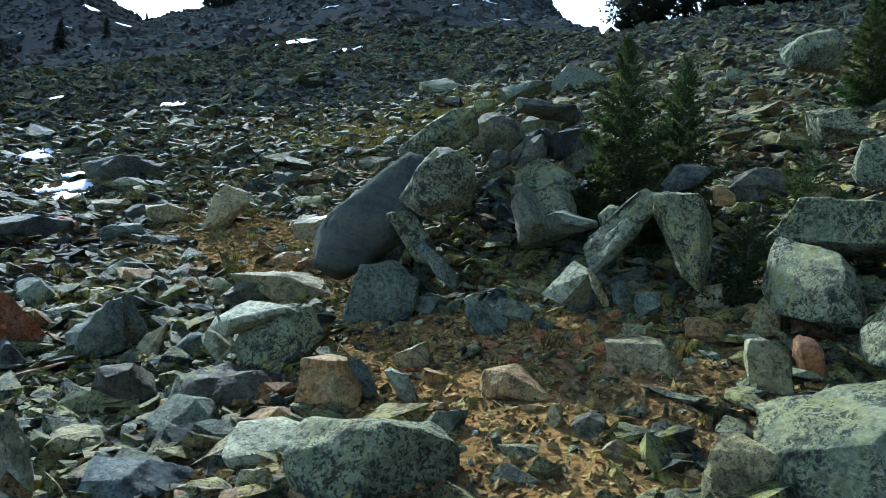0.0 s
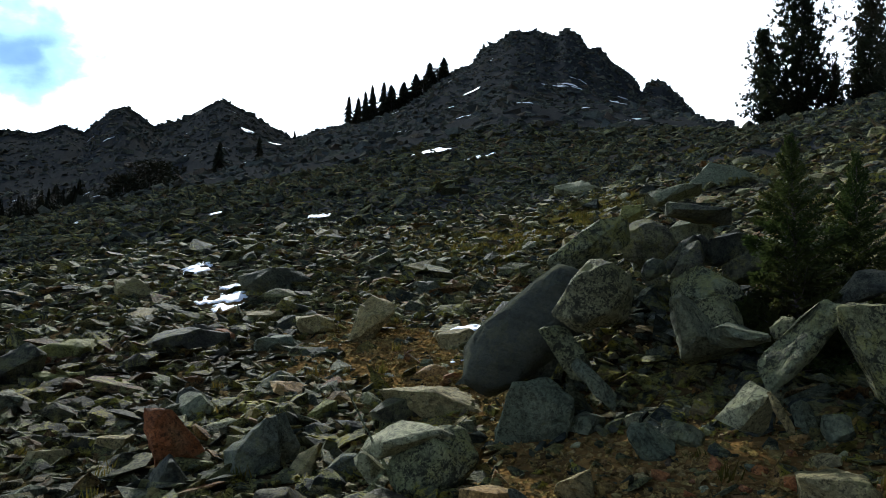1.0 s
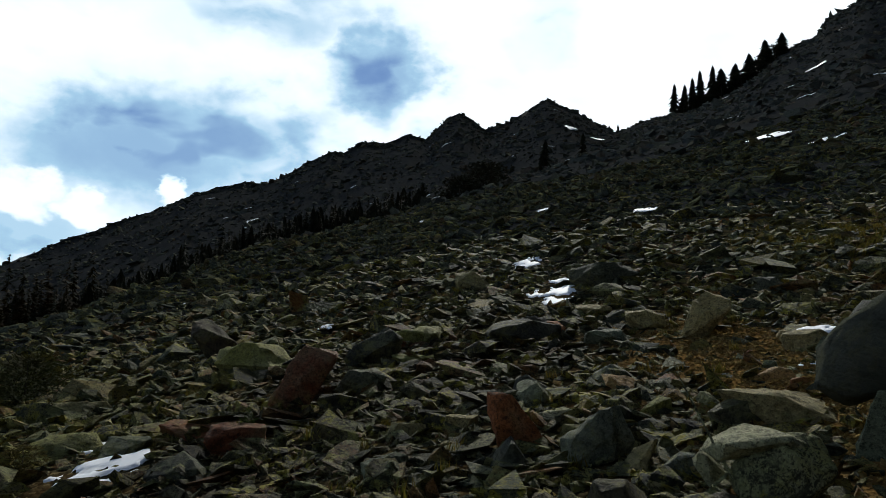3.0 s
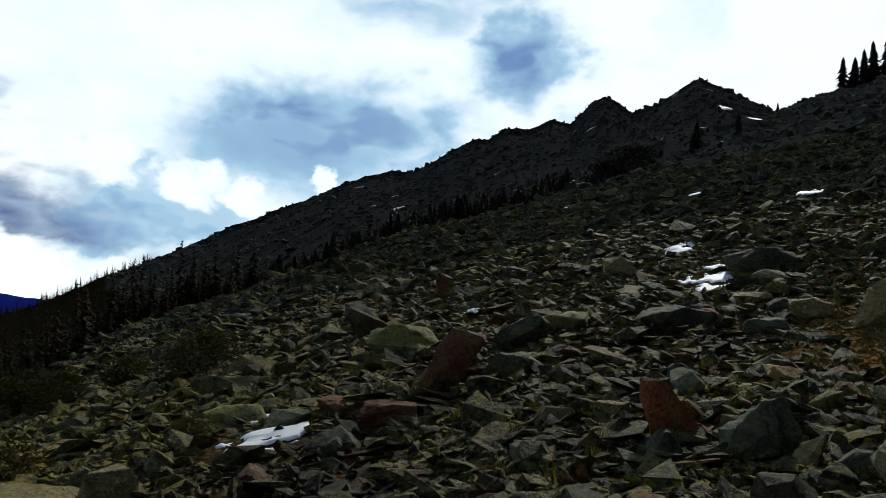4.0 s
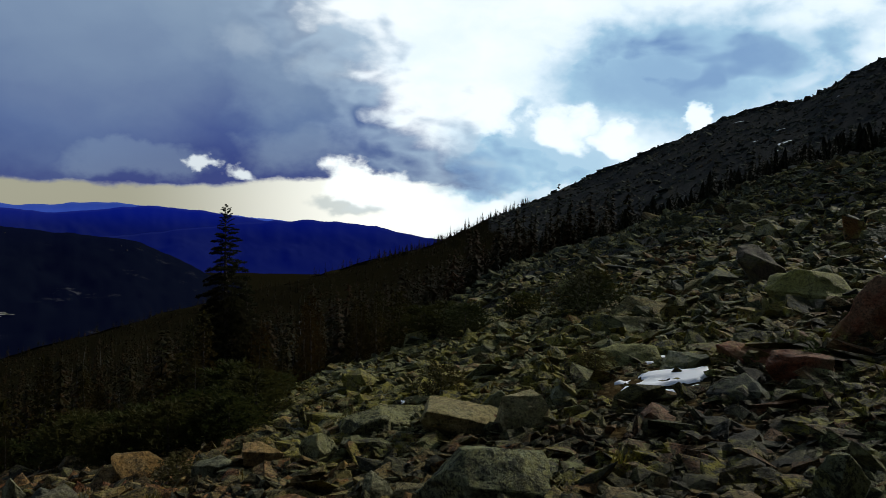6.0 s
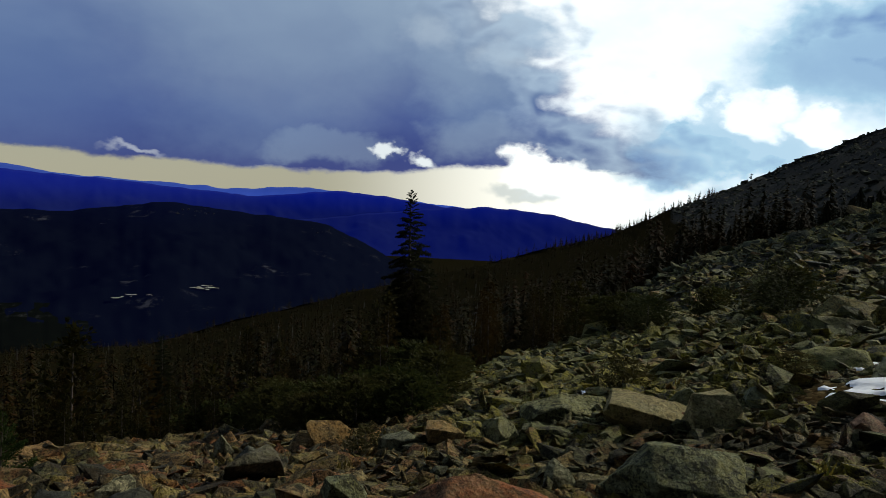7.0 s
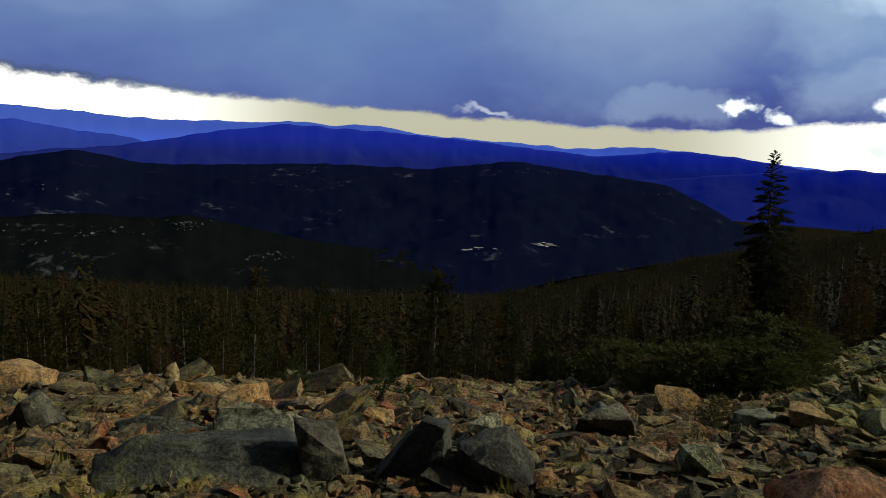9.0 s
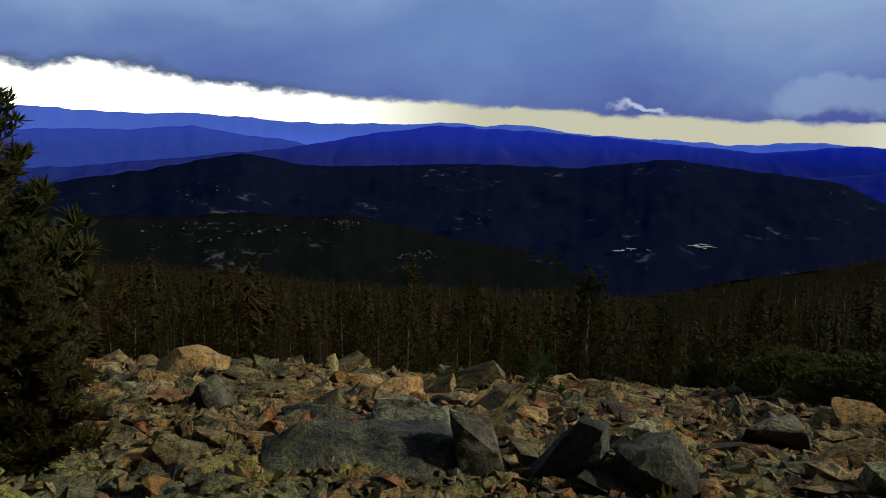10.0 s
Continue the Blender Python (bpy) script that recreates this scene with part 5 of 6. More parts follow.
def far_conifer(seed, tiers, radius, points):
    """A small-scale conifer one metre high: tiers of jagged drooping boughs round a stem."""
    r = random.Random(seed)
    vs, ts = [], []
    for k in range(tiers):
        u = 0.06 + 0.9 * k / tiers
        w = radius * (1 - u) ** 0.8 + 0.012
        i = len(vs)
        vs.append((r.uniform(-0.01, 0.01), r.uniform(-0.01, 0.01), min(1.0, u + 1.7 / tiers)))
        turn = r.uniform(0, 6)
        for j in range(points * 2):
            a = turn + j / (points * 2) * 6.2832
            q = w * (r.uniform(0.75, 1.2) if j % 2 == 0 else r.uniform(0.25, 0.5))
            vs.append((math.cos(a) * q, math.sin(a) * q, u - (0.03 if j % 2 == 0 else -0.01) + r.uniform(-0.02, 0.02)))
        for j in range(points * 2):
            ts.append((i, i + 1 + j, i + 1 + (j + 1) % (points * 2)))
    return np.array(vs), np.array(ts)


def make_mesh(name, geo, mat):
    me = bpy.data.meshes.new(name)
    me.from_pydata([tuple(v) for v in geo[0]], [], [tuple(int(i) for i in f) for f in geo[1]])
    me.shade_flat()
    me.materials.append(mat)
    return me


def kinds(name, crowns, trunk_base, needles):
    r = random.Random(4)
    return [(make_mesh("trunk", trunk_mesh(0.97, trunk_base, 0.008, r), BARK), make_mesh("crown", c, needles)) for c in crowns]


MID_SPRUCES = kinds("spruce", [tuft_crown(k, 0.22, 90, 5, 4, 0.05, 0.02, 0.85, 0.0, 0.45) for k in (3, 4, 17)], 0.014, THICKET)
PINES = kinds("pine", [tuft_crown(k, 0.24, 210, 9, 8, 0.045, 0.04, 0.45, 0.3, 0.55) for k in (8, 9)], 0.016, DARK_NEEDLES)
FAR_PINES = kinds("pine", [far_conifer(50 + k, 9, 0.48, 7) for k in range(2)], 0.02, DARK_WOODS)
BUSHES = kinds("bush", [tuft_crown(k, 0.75, 150, 6, 6, 0.09, 0.0) for k in (11, 12)], 0.025, needle_material("dwarf_conifer", (0.020, 0.028, 0.007), (0.048, 0.052, 0.013), (0.05, 0.03, 0.01)))
FAR_BUSHES = kinds("bush", [tuft_crown(k, 0.75, 90, 5, 5, 0.13, 0.0) for k in (21, 22)], 0.025, DARK_WOODS)
SHRUBS = kinds("shrub", [tuft_crown(k, 0.7, 70, 5, 5, 0.13, 0.0) for k in (31, 32)], 0.02, OLIVE)
FAR_SPRUCES = kinds("spruce", [far_conifer(40 + k, 11, 0.27, 6) for k in range(3)], 0.014, DARK_WOODS)
EDGE_FIRS = kinds("fir", [tuft_crown(7, 0.34, 70, 4, 4, 0.09, 0.0, 0.7, 0.1, 0.5)], 0.014, THICKET)


def limb_kind(seed, needles, tufted=False, droop=0.12, twigs=15, blades=9):
    """A bough one metre long: its bent tapering wood, and the needles that it carries."""
    r = random.Random(seed)

    def bend(q):
        return Vector((q, 0.05 * math.sin(q * 5 + seed), -droop * q * q))
    vs, fs = [], []
    for k in range(5):
        c, w = bend(k / 4), 0.016 * (1 - 0.85 * k / 4)
        vs += [c + Vector((0, math.cos(j * 1.5708) * w, math.sin(j * 1.5708) * w)) for j in range(4)]
    for k in range(4):
        fs += [(k * 4 + j, k * 4 + (j + 1) % 4, k * 4 + 4 + (j + 1) % 4, k * 4 + 4 + j) for j in range(4)]
    wood = make_mesh("limb", (vs, fs), BARK)
    vs, fs = [], []
    for k in range(twigs):
        q = 0.14 + 0.86 * (k + r.random()) / twigs
        hand = (-1) ** k
        if tufted:
            side = bend(q) + Vector((0, hand * r.uniform(0, 0.24) * (1.2 - q), r.uniform(0, 0.10)))
            for _ in range(blades * 3):
                way = Vector((r.uniform(-0.5, 1), r.uniform(-1, 1), r.uniform(-0.3, 1.1))).normalized()
                blade(vs, fs, side, way, way.orthogonal().normalized(), r.uniform(0.10, 0.18), 0.013)
            continue
        reach = r.uniform(0.22, 0.36) * (1.25 - q)
        out = Vector((0.75, hand * 0.8, r.uniform(-0.25, 0.2))).normalized()
        for j in range(blades):
            at_ = bend(q) + out * reach * j / (blades - 1)
            way = (out + Vector([r.uniform(-0.85, 0.85) for _ in range(3)])).normalized()
            blade(vs, fs, at_, way, way.orthogonal().normalized(), r.uniform(0.09, 0.16), 0.022)
    for j in range(blades * 2):
        way = Vector((1, r.uniform(-0.8, 0.8), r.uniform(-0.5, 0.9))).normalized()
        blade(vs, fs, bend(r.uniform(0.3, 1.0)), way, way.orthogonal().normalized(), r.uniform(0.10, 0.16), 0.022)
    return wood, make_mesh("needles", (vs, fs), needles)


FIR_LIMBS = [limb_kind(k, NEEDLES, droop=-0.05) for k in range(4)]
SPRUCE_LIMBS = [limb_kind(10 + k, DARK_NEEDLES, droop=0.22, twigs=20, blades=11) for k in range(4)]
PINE_LIMBS = [limb_kind(20 + k, OLIVE_DARK, True, -0.12, 13, 9) for k in range(4)]
LIMB_TRUNK = make_mesh("trunk", trunk_mesh(0.98, 0.018, 0.006, random.Random(2)), BARK)


def limbed(name, kinds_, x, y, height, label, category, group, limbs, radius, lift, low, narrow=0.9, sink=0.03):
    """A conifer near the trail with a trunk and separate boughs, each with its needles."""
    r = random.Random(int(abs(x * 53 + y * 29) * 10))
    base = new(name)
    base.matrix_world = pose(x, y, float(land(x, y)) - sink * height, r.uniform(-3, 3), r.uniform(-3, 3), r.uniform(0, 360)) @ Matrix.Scale(height, 4)
    new("trunk", LIMB_TRUNK).parent = base
    for k in range(limbs):
        u = low + (0.985 - low) * (k + r.random()) / limbs
        reach = radius * ((1 - u) / (1 - low)) ** narrow * r.uniform(0.6, 1.15) + (0.02 if kinds_ is SPRUCE_LIMBS else 0.045)
        wood, leaves = r.choice(kinds_)
        limb = new("limb", wood)
        limb.parent = base
        limb.matrix_parent_inverse = Matrix()
        limb.matrix_basis = pose(0, 0, u, 0, 0, k * 137.5 + r.uniform(-25, 25)) @ pose(0, 0, 0, r.uniform(-25, 25), -(lift + r.uniform(-14, 14) + 60 * u ** 4), 0) @ Matrix.Scale(reach, 4)
        new("needles", leaves).parent = limb
    return tagged(base, label, category, group)


def stand(name, shapes, x, y, height, label, category, group, wide=1.0, sink=0.06):
    """A tree with its trunk and crown on the ground at x, y."""
    r = random.Random(int(abs(x * 53 + y * 29) * 10))
    trunk, crown = r.choice(shapes)
    base = new(name)
    base.matrix_world = pose(x, y, float(land(x, y)) - sink * height * 0.5, r.uniform(-3, 3), r.uniform(-3, 3), r.uniform(0, 360)) @ Matrix.Diagonal((height * wide, height * wide, height, 1))
    for part_name, me in (("trunk", trunk), ("crown", crown)):
        new(part_name, me).parent = base
    return tagged(base, label, category, group)


def spruce(x, y, h, label):
    if math.hypot(x, y) < 30:
        limbed("spruce", SPRUCE_LIMBS, x, y, h, label, "spruce", "spruces", 220 if h > 4 else 120 if h > 2 else 50, 0.24, -10, 0.03, 1.05)
    else:
        stand("spruce", FAR_SPRUCES, x, y, h, label, "spruce", "spruces", random.uniform(0.9, 1.15))


def fir(x, y, h, label):
    limbed("fir", FIR_LIMBS, x, y, h, label, "fir", "firs", 150, 0.28, 18, 0.02, 0.9)


def pine(x, y, h, label):
    if math.hypot(x, y) < 20:
        limbed("pine", PINE_LIMBS, x, y, h, label, "pine", "pines", 140, 0.36, 30, 0.03, 0.6)
    else:
        stand("pine", FAR_PINES if math.hypot(x, y) > 100 else PINES, x, y, h, label, "pine", "pines")


def bush(x, y, h, label):
    stand("conifer_bush", FAR_BUSHES if math.hypot(x, y) > 60 else BUSHES, x, y, max(h, 0.5), label, "bush", "dwarf conifer thickets", 1.3)


def shrub(x, y, h, label):
    stand("dwarf_shrub", SHRUBS, x, y, h, label, "shrub", "dwarf shrubs among the stones", 1.5)


def sapling(x, y, h, label):
    limbed("sapling", FIR_LIMBS, x, y, h, label, "sapling", "saplings", 34, 0.5, 25, 0.02)


spruce(-17.21, 2.17, 4.85, "tall dark spruce at the edge of the shelf")
spruce(-17.73, 2.67, 3.22, "slender dark spruce beside a taller one")
spruce(-26.13, -4.52, 4.27, "dark spruce among the forest edge")
bush(-15.22, 1.94, 1.12, "low dark spruce thicket at the shelf edge")
bush(-15.43, -0.68, 0.68, "green dwarf conifer thicket")
bush(-16.37, -2.00, 0.85, "green dwarf conifer thicket")
sapling(-8.66, -4.46, 0.56, "brown-green spruce sapling among the stones")
spruce(-7.14, -9.30, 1.11, "brown-green spruce at the shelf edge")
pine(-5.03, -7.76, 3.61, "large dark pine with dense needles")
pine(-4.91, -7.25, 2.22, "dark pine with dense needles")
pine(-3.55, -4.95, 1.35, "young dark pine beside the shelf")
pine(-4.20, -6.00, 1.60, "young dark pine beside a larger one")
pine(-6.03, -8.29, 1.45, "dense pine bush beside a large pine")
sapling(-8.55, -3.25, 0.72, "small brown-green sapling among the stones")
fir(2.21, 6.49, 1.95, "small green fir among boulders")
fir(2.99, 7.27, 1.66, "small green fir among boulders")
sapling(3.39, 5.52, 1.13, "green fir sapling among boulders")
sapling(2.62, 5.03, 0.76, "low green fir sapling beside a slab")
fir(12.51, 17.96, 2.56, "dark fir on the slope")
fir(7.78, 11.49, 1.71, "green fir on the slope")
pine(18.95, 51.59, 10.88, "big dark pine on the crest")
pine(17.87, 54.08, 7.03, "dark pine on the crest")
pine(23.45, 51.90, 8.40, "dark pine on the crest")
pine(23.79, 48.42, 10.13, "big dark pine on the crest")
bush(-65.12, 135.17, 4.79, "dark conifer clump on the slope")
bush(-64.97, 124.07, 3.04, "dark conifer clump on the slope")
spruce(-62.43, 158.16, 7.78, "dark spruce on the slope")
spruce(-64.29, 189.42, 6.56, "dark spruce on the slope")
spruce(-91.95, 316.96, 3.49, "small dark spruce on the skyline")
spruce(-66.76, 307.86, 13.45, "dark spruce on the skyline")
spruce(-63.82, 311.55, 12.61, "dark spruce on the skyline")
spruce(-60.11, 309.23, 14.23, "dark spruce on the skyline")
spruce(-56.94, 310.84, 15.32, "dark spruce on the skyline")
spruce(-52.35, 309.62, 15.06, "dark spruce on the skyline")
pine(-48.92, 308.15, 12.50, "dark conifer clump on the skyline")
pine(-44.02, 308.89, 11.18, "dark conifer clump on the skyline")
pine(-38.88, 309.58, 11.79, "dark conifer clump on the skyline")
pine(-33.77, 314.20, 12.26, "dark conifer on the skyline")
pine(-28.07, 314.75, 9.55, "dark conifer on the skyline")
bush(-14.35, 5.89, 0.57, "dark conifer thicket at the talus edge")
bush(-13.46, 5.95, 0.62, "dark conifer thicket at the talus edge")
bush(-12.55, 6.67, 0.52, "dark conifer thicket at the talus edge")
spruce(-12.94, 7.92, 1.08, "dark spruce at the talus edge")
bush(-11.08, 7.05, 0.72, "dark conifer thicket on the talus")
bush(-15.90, 6.04, 1.02, "dark conifer thicket at the talus edge")
spruce(-11.71, 7.27, 0.92, "dark spruce at the talus edge")
bush(-12.44, 8.11, 0.72, "dark conifer thicket on the talus")
bush(-14.86, 6.18, 0.76, "dark conifer thicket at the talus edge")
bush(-56.46, 305.85, 4.66, "dark conifer clump on the summit shoulder")
bush(-48.42, 305.19, 6.14, "dark conifer clump on the summit shoulder")
bush(-41.38, 306.23, 5.23, "dark conifer clump on the summit shoulder")
bush(-35.86, 308.93, 6.23, "dark conifer clump on the summit shoulder")
bush(-29.93, 310.57, 5.71, "dark conifer clump on the summit shoulder")
bush(-53.03, 107.71, 4.27, "dark conifer clump on the slope")
bush(-53.69, 101.76, 3.65, "dark conifer clump on the slope")
spruce(-62.70, 158.06, 6.48, "dark spruce on the slope")
shrub(-8.48, 3.29, 0.37, "olive dwarf shrub among lichened boulders")
shrub(-7.92, 0.34, 0.26, "red-brown dwarf shrub among the stones")
sapling(-5.44, 5.69, 0.31, "small dark conifer shrub among stones")
shrub(-7.48, 4.73, 0.25, "olive dwarf shrub on the talus")
bush(-13.92, -0.87, 0.67, "green dwarf conifer thicket below a tall spruce")
bush(-14.22, -0.06, 0.66, "green dwarf conifer thicket below a tall spruce")
bush(-14.87, 0.81, 0.47, "green dwarf conifer thicket below a tall spruce")
bush(-13.24, 1.70, 0.31, "green dwarf conifer thicket below a tall spruce")
bush(-14.09, 2.57, 0.27, "green dwarf conifer thicket below a tall spruce")
bush(-10.57, 1.21, 0.64, "olive-green dwarf conifer thicket at the shelf edge")
bush(-10.67, 0.46, 0.71, "olive-green dwarf conifer thicket at the shelf edge")
bush(-10.71, -0.19, 0.55, "olive-green dwarf conifer thicket at the shelf edge")
bush(-11.50, 1.73, 0.80, "olive-green dwarf conifer thicket at the shelf edge")
bush(-11.62, 0.94, 0.76, "olive-green dwarf conifer thicket at the shelf edge")
bush(-11.69, 0.14, 0.71, "olive-green dwarf conifer thicket at the shelf edge")
bush(-11.71, -0.60, 0.71, "olive-green dwarf conifer thicket at the shelf edge")
bush(-12.60, 1.83, 0.72, "olive-green dwarf conifer thicket at the shelf edge")
bush(-12.72, 1.05, 0.74, "olive-green dwarf conifer thicket at the shelf edge")
bush(-12.80, 0.15, 0.63, "olive-green dwarf conifer thicket at the shelf edge")
bush(-12.81, -0.64, 0.77, "olive-green dwarf conifer thicket at the shelf edge")
pine(25.96, 47.27, 6.44, "dark pine on the crest")
pine(27.08, 44.31, 7.85, "big dark pine on the crest")
pine(27.73, 41.53, 6.79, "dark pine on the crest")
pine(21.00, 51.40, 3.20, "low dark pine between taller ones on the crest")
pine(25.20, 48.60, 7.60, "dark pine on the crest")
pine(22.20, 50.60, 2.40, "low dark pine between taller ones on the crest")
pine(26.60, 45.80, 7.20, "dark pine on the crest")

# ---- forest ----
def snag(seed):
    """A dead bare stem with broken twigs, one metre high."""
    r = random.Random(seed)
    vs, ts = [], []

    def spike(a, b, w):
        i = len(vs)
        for k in range(3):
            vs.append((a[0] + math.cos(k * 2.1) * w, a[1] + math.sin(k * 2.1) * w, a[2]))
        vs.append(b)
        ts.extend([(i, i + 1, i + 3), (i + 1, i + 2, i + 3), (i + 2, i, i + 3)])
    spike((0, 0, 0), (r.uniform(-0.03, 0.03), 0, 1), 0.016)
    for _ in range(12):
        u, a = r.uniform(0.3, 0.92), r.uniform(0, 6.28)
        spike((0, 0, u), (math.cos(a) * 0.13 * (1.1 - u), math.sin(a) * 0.13 * (1.1 - u), u + r.uniform(-0.06, 0.04)), 0.006)
    return np.array(vs), np.array(ts)


FAR_TREES = [far_conifer(k, 7, (0.27, 0.36, 0.23)[k % 3], 6) for k in range(6)]


def feather_tree(seed, tiers, boughs, radius):
    """A conifer one metre high: a thin stem with drooping narrow boughs."""
    r = random.Random(seed)
    vs, ts = [(-0.012, 0, 0), (0.012, 0, 0), (0, 0.012, 0), (0, 0, 1)], [(0, 1, 3), (1, 2, 3), (2, 0, 3)]
    for k in range(tiers):
        for j in range(boughs):
            u = 0.03 + 0.93 * (k + r.random()) / tiers
            a = r.uniform(0, 6.2832)
            w = (radius * (1 - u) ** 0.8 + 0.02) * r.uniform(0.55, 1.2)
            c, t, half = math.cos(a), math.sin(a), 0.02 + 0.16 * w
            i = len(vs)
            drop = r.uniform(0.0, 0.3) * w
            vs += [(0, 0, u + 0.25 * w), (c * w * 0.6 - t * half, t * w * 0.6 + c * half, u - drop), (c * w, t * w, u - drop * 1.3), (c * w * 0.6 + t * half, t * w * 0.6 - c * half, u - drop)]
            ts += [(i, i + 1, i + 2), (i, i + 2, i + 3)]
    return np.array(vs), np.array(ts)


NEAR_TREES = [feather_tree(90 + k, 11, 6, (0.20, 0.25, 0.16)[k % 3]) for k in range(9)]
SLOPE_TREES = [feather_tree(110 + k, 7, 5, (0.22, 0.27, 0.18)[k % 3]) for k in range(6)]
SNAGS = [snag(k) for k in range(4)]


def in_forest(n, near, far, lo, hi, power=1.0):
    p, d = spread(n, near, far, lo, hi, power)
    w = wooded(p[:, 0], p[:, 1])
    az, _ = polar(p[:, 0], p[:, 1])
    return keep(p, d, chance=w * np.where(az < 66, 0.8, 1.0) * np.clip(hash_noise(p[:, 0], p[:, 1], 0.06, 2) * 1.2 + 0.9, 0.25, 1))


p, d = in_forest(3600, 13, 70, 28, 155)
h = rng.lognormal(0.75, 0.35, len(p)).clip(0.8, 4.5) * np.interp(d, (13, 20, 45, 70), (0.45, 0.75, 1.1, 1.4))
h = np.where(d < 45, np.minimum(h, np.maximum(0.6, 1.5 - 0.108 * d - p[:, 2])), h)  # the trees at the edge stay stunted
order = np.argsort(d)
for k in order[:150]:
    stand("spruce", MID_SPRUCES + EDGE_FIRS, p[k, 0], p[k, 1], h[k], "dark green spruce at the forest edge", "spruce", "spruces at the forest edge", 1.1)
rest = order[150:]
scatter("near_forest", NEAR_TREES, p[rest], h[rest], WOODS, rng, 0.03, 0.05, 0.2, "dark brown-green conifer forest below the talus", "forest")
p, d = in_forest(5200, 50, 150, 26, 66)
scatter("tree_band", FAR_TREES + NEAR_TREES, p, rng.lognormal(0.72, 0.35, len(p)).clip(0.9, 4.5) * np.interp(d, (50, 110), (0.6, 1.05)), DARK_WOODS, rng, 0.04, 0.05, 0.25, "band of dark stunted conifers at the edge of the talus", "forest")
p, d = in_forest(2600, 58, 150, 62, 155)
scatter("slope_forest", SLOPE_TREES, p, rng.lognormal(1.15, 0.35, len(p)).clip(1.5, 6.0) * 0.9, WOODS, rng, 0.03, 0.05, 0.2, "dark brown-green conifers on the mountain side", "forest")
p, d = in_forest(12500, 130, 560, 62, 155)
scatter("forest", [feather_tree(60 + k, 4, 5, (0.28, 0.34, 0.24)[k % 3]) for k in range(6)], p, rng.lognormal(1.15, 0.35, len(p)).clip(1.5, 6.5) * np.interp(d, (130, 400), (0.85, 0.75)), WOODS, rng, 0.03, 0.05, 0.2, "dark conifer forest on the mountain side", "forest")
p, d = in_forest(130, 18, 260, 60, 150, 1.4)
scatter("dead_trees", SNAGS, p, rng.uniform(2.0, 3.8, len(p)) * np.interp(d, (18, 40), (0.5, 1.2)), DEADWOOD, rng, 0.06, 0.03, 0.1, "bleached dead trees standing in the forest", "dead tree")
b = rng.uniform(60, 72, 170)
dd = rng.uniform(326, 346, len(b))
x, y = -np.sin(np.radians(b)) * dd, np.cos(np.radians(b)) * dd
scatter("skyline_forest", NEAR_TREES, np.stack([x, y, land(x, y)], -1), rng.lognormal(1.0, 0.35, len(b)).clip(1.2, 4.5), WOODS, rng, 0.03, 0.05, 0.2, "thin row of spruces on the skyline", "forest")


# ---- grass and moss tufts ----
def tuft(seed, blades):
    r = random.Random(seed)
    vs, ts = [], []
    for _ in range(blades):
        a, lean = r.uniform(0, 6.28), r.uniform(0.1, 0.9)
        bx, by = r.gauss(0, 0.25), r.gauss(0, 0.25)
        out = Vector((math.cos(a), math.sin(a), 0))
        side = Vector((-out.y, out.x, 0)) * 0.05
        foot, top = Vector((bx, by, 0)), Vector((bx, by, 0)) + out * lean * 0.6 + Vector((0, 0, r.uniform(0.45, 1.0)))
        i = len(vs)
        vs += [tuple(foot - side), tuple(foot + side), tuple(top)]
        ts.append((i, i + 1, i + 2))
    return np.array(vs), np.array(ts)


TUFTS = [tuft(k, 26) for k in range(6)]
GRASS = needle_material("dry_alpine_grass", (0.055, 0.062, 0.011), (0.15, 0.11, 0.02), (0.10, 0.06, 0.015))
p, d = spread(16000, 9, 48, -22, 22)
p, d = keep(p, d, chance=0.75 * moss_patch(p[:, 0], p[:, 1]) ** 1.5 * (hash_noise(p[:, 0], p[:, 1], 0.9, 2) > -0.12))
scatter("grass", TUFTS, p, rng.uniform(0.07, 0.17, len(p)) * np.interp(d, (10, 45), (1, 1.8)), GRASS, rng, 0.15, 0.0, 0.3, "olive and golden alpine grass and moss between the stones", "grass")
p, d = spread(900, 3.5, 14, -48, 140)
p, d = keep(p, d, chance=0.25 * open_ground(p))
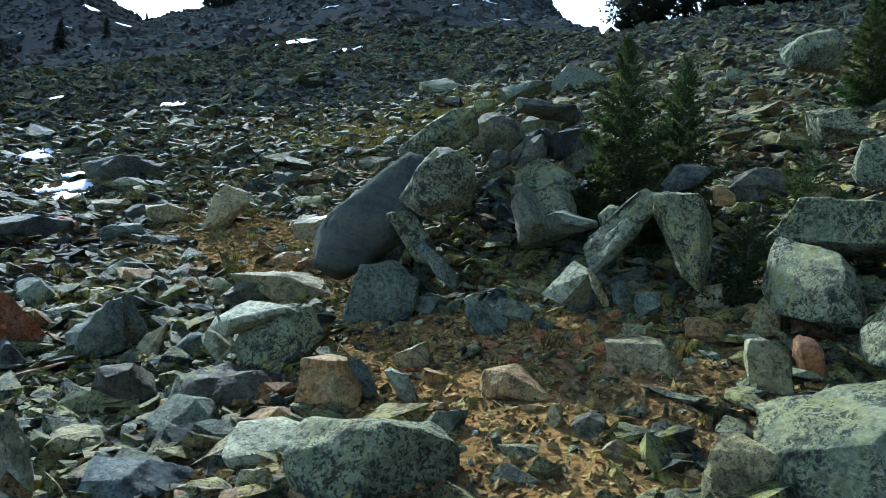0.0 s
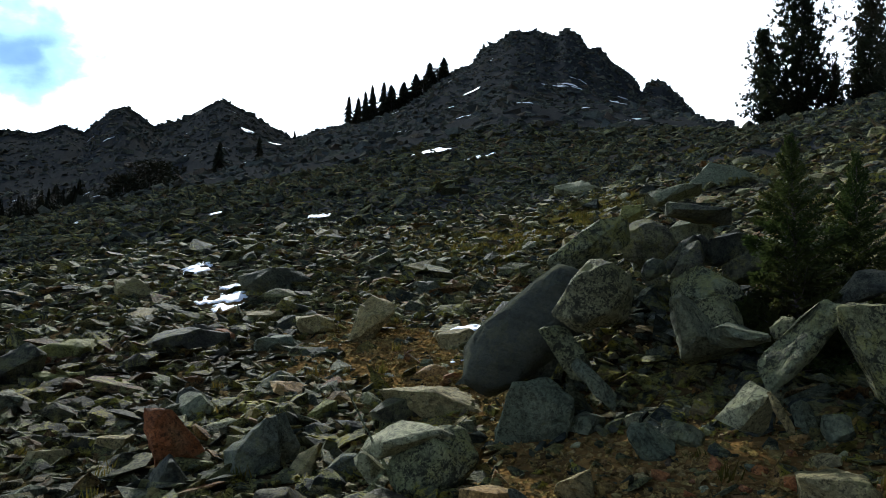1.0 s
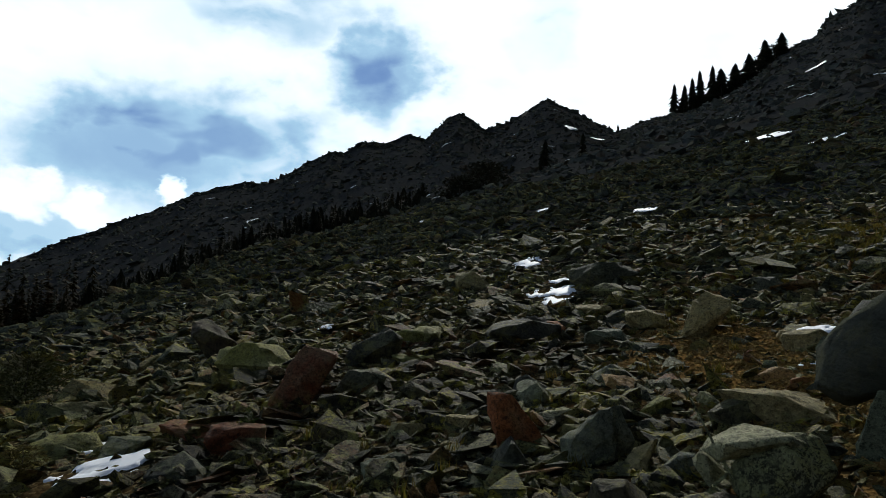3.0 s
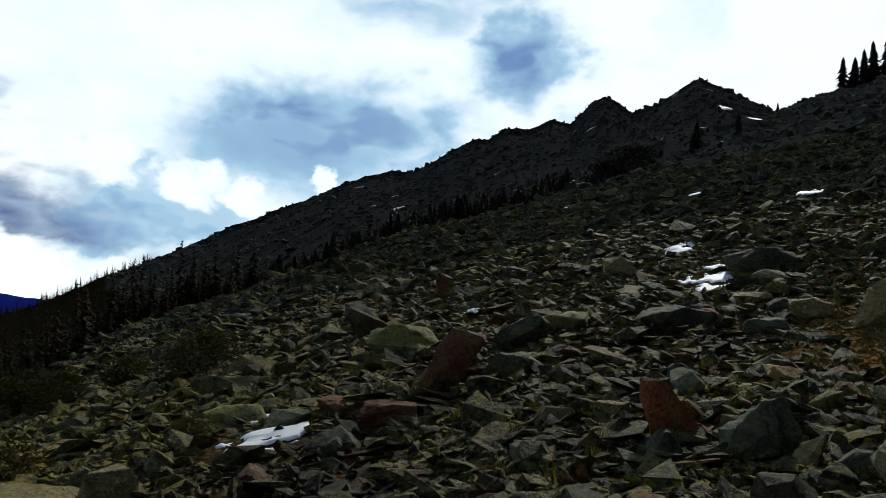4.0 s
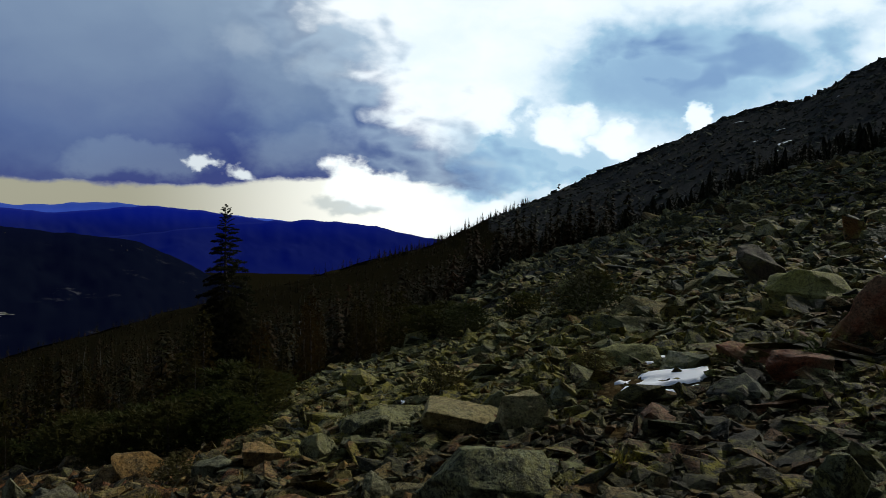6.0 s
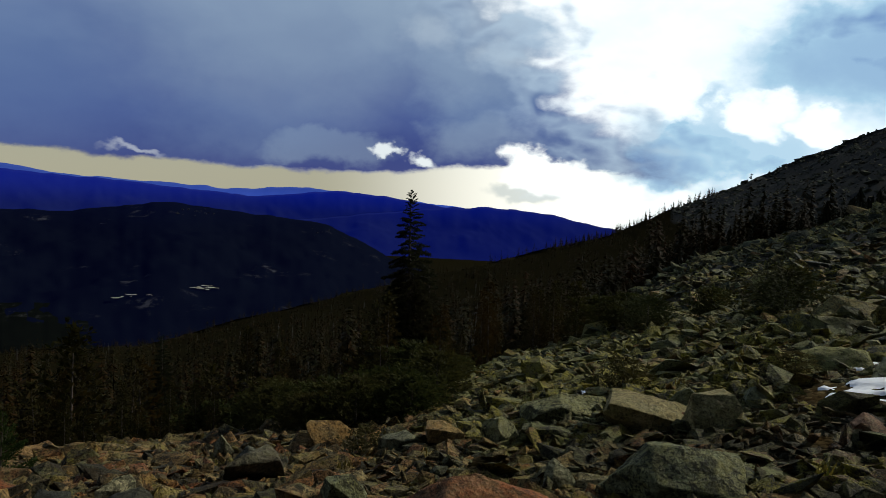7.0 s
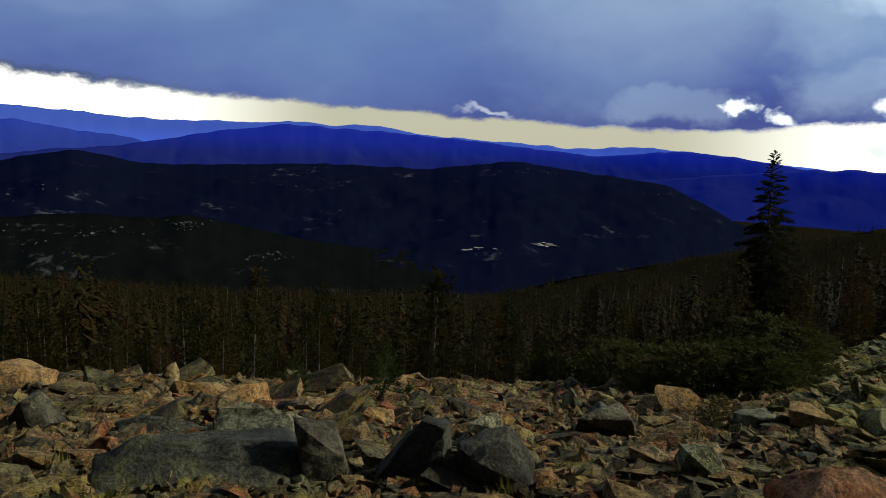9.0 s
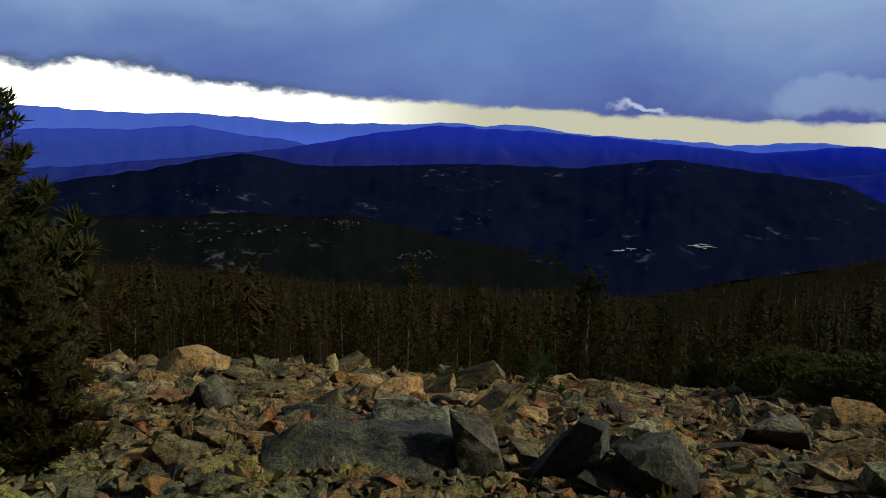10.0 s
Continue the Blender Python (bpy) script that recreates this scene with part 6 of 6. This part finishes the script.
scatter("grass_tufts", TUFTS, p, rng.uniform(0.06, 0.16, len(p)), GRASS, rng, 0.15, 0.0, 0.3, "small dry grass tufts among the talus", "grass")


# ---- outcrops and meadows across the valley ----
def on_hill(face, bearing, up, across, high, count):
    """Places on the far hill about one bearing and angle below the eye."""
    az, d = polar(face[:, 0], face[:, 1])
    el = np.degrees(np.arctan2(face[:, 2] - EYE, d))
    w = np.exp(-((az - bearing) / across) ** 2 - ((el - up) / high) ** 2)
    return face[rng.choice(len(w), count, p=w / w.sum())] + rng.normal(0, 1, (count, 3)) * (14, 14, 1)


PALE_ROCK = plain_material("pale_outcrop", (0.03, 0.03, 0.03), (0.075, 0.075, 0.07), 0.1, 0.95)
STRAW = plain_material("dry_meadow", (0.28, 0.27, 0.22), (0.40, 0.38, 0.32), 0.05, 0.95)
spots = [on_hill(LOW_FACE, *a) for a in ((117.5, -9.7, 1.3, 0.22, 90), (123, -7.5, 1.3, 0.25, 70), (129, -8.0, 1.4, 0.4, 50), (136, -8.0, 1.5, 0.5, 40), (133, -8.8, 0.8, 0.25, 25))]
size = [rng.lognormal(1.7, 0.5, sum(map(len, spots))).clip(2.5, 14)]
spots += [on_hill(HILL_FACE, *a) for a in ((113, -6.6, 1.2, 0.4, 16), (97.5, -2.9, 0.8, 0.25, 26), (88.5, -3.9, 0.5, 0.25, 16), (119, -4.5, 2.5, 0.5, 40), (133, -5.2, 3.0, 0.6, 30))]
size.append(rng.lognormal(1.8, 0.5, sum(map(len, spots)) - len(size[0])).clip(3, 18))
p = np.concatenate(spots)
scatter("rock_outcrops", STONES, p, np.concatenate(size), PALE_ROCK, rng, 0.3, 0.0, 0.3, "pale rock outcrops on the far wooded hill", "outcrop")
p = np.concatenate([on_hill(HILL_FACE, 98.6, -8.1, 1.1, 0.07, 26), on_hill(HILL_FACE, 102.4, -8.9, 0.7, 0.06, 16)])
scatter("meadow_strips", [(v * (1.6, 1.2, 0.15), t) for v, t in CHIPS], p, rng.uniform(8, 17, len(p)), STRAW, rng, 0.02, 0.0, 0.3, "pale dry meadow strips in the valley", "meadow")
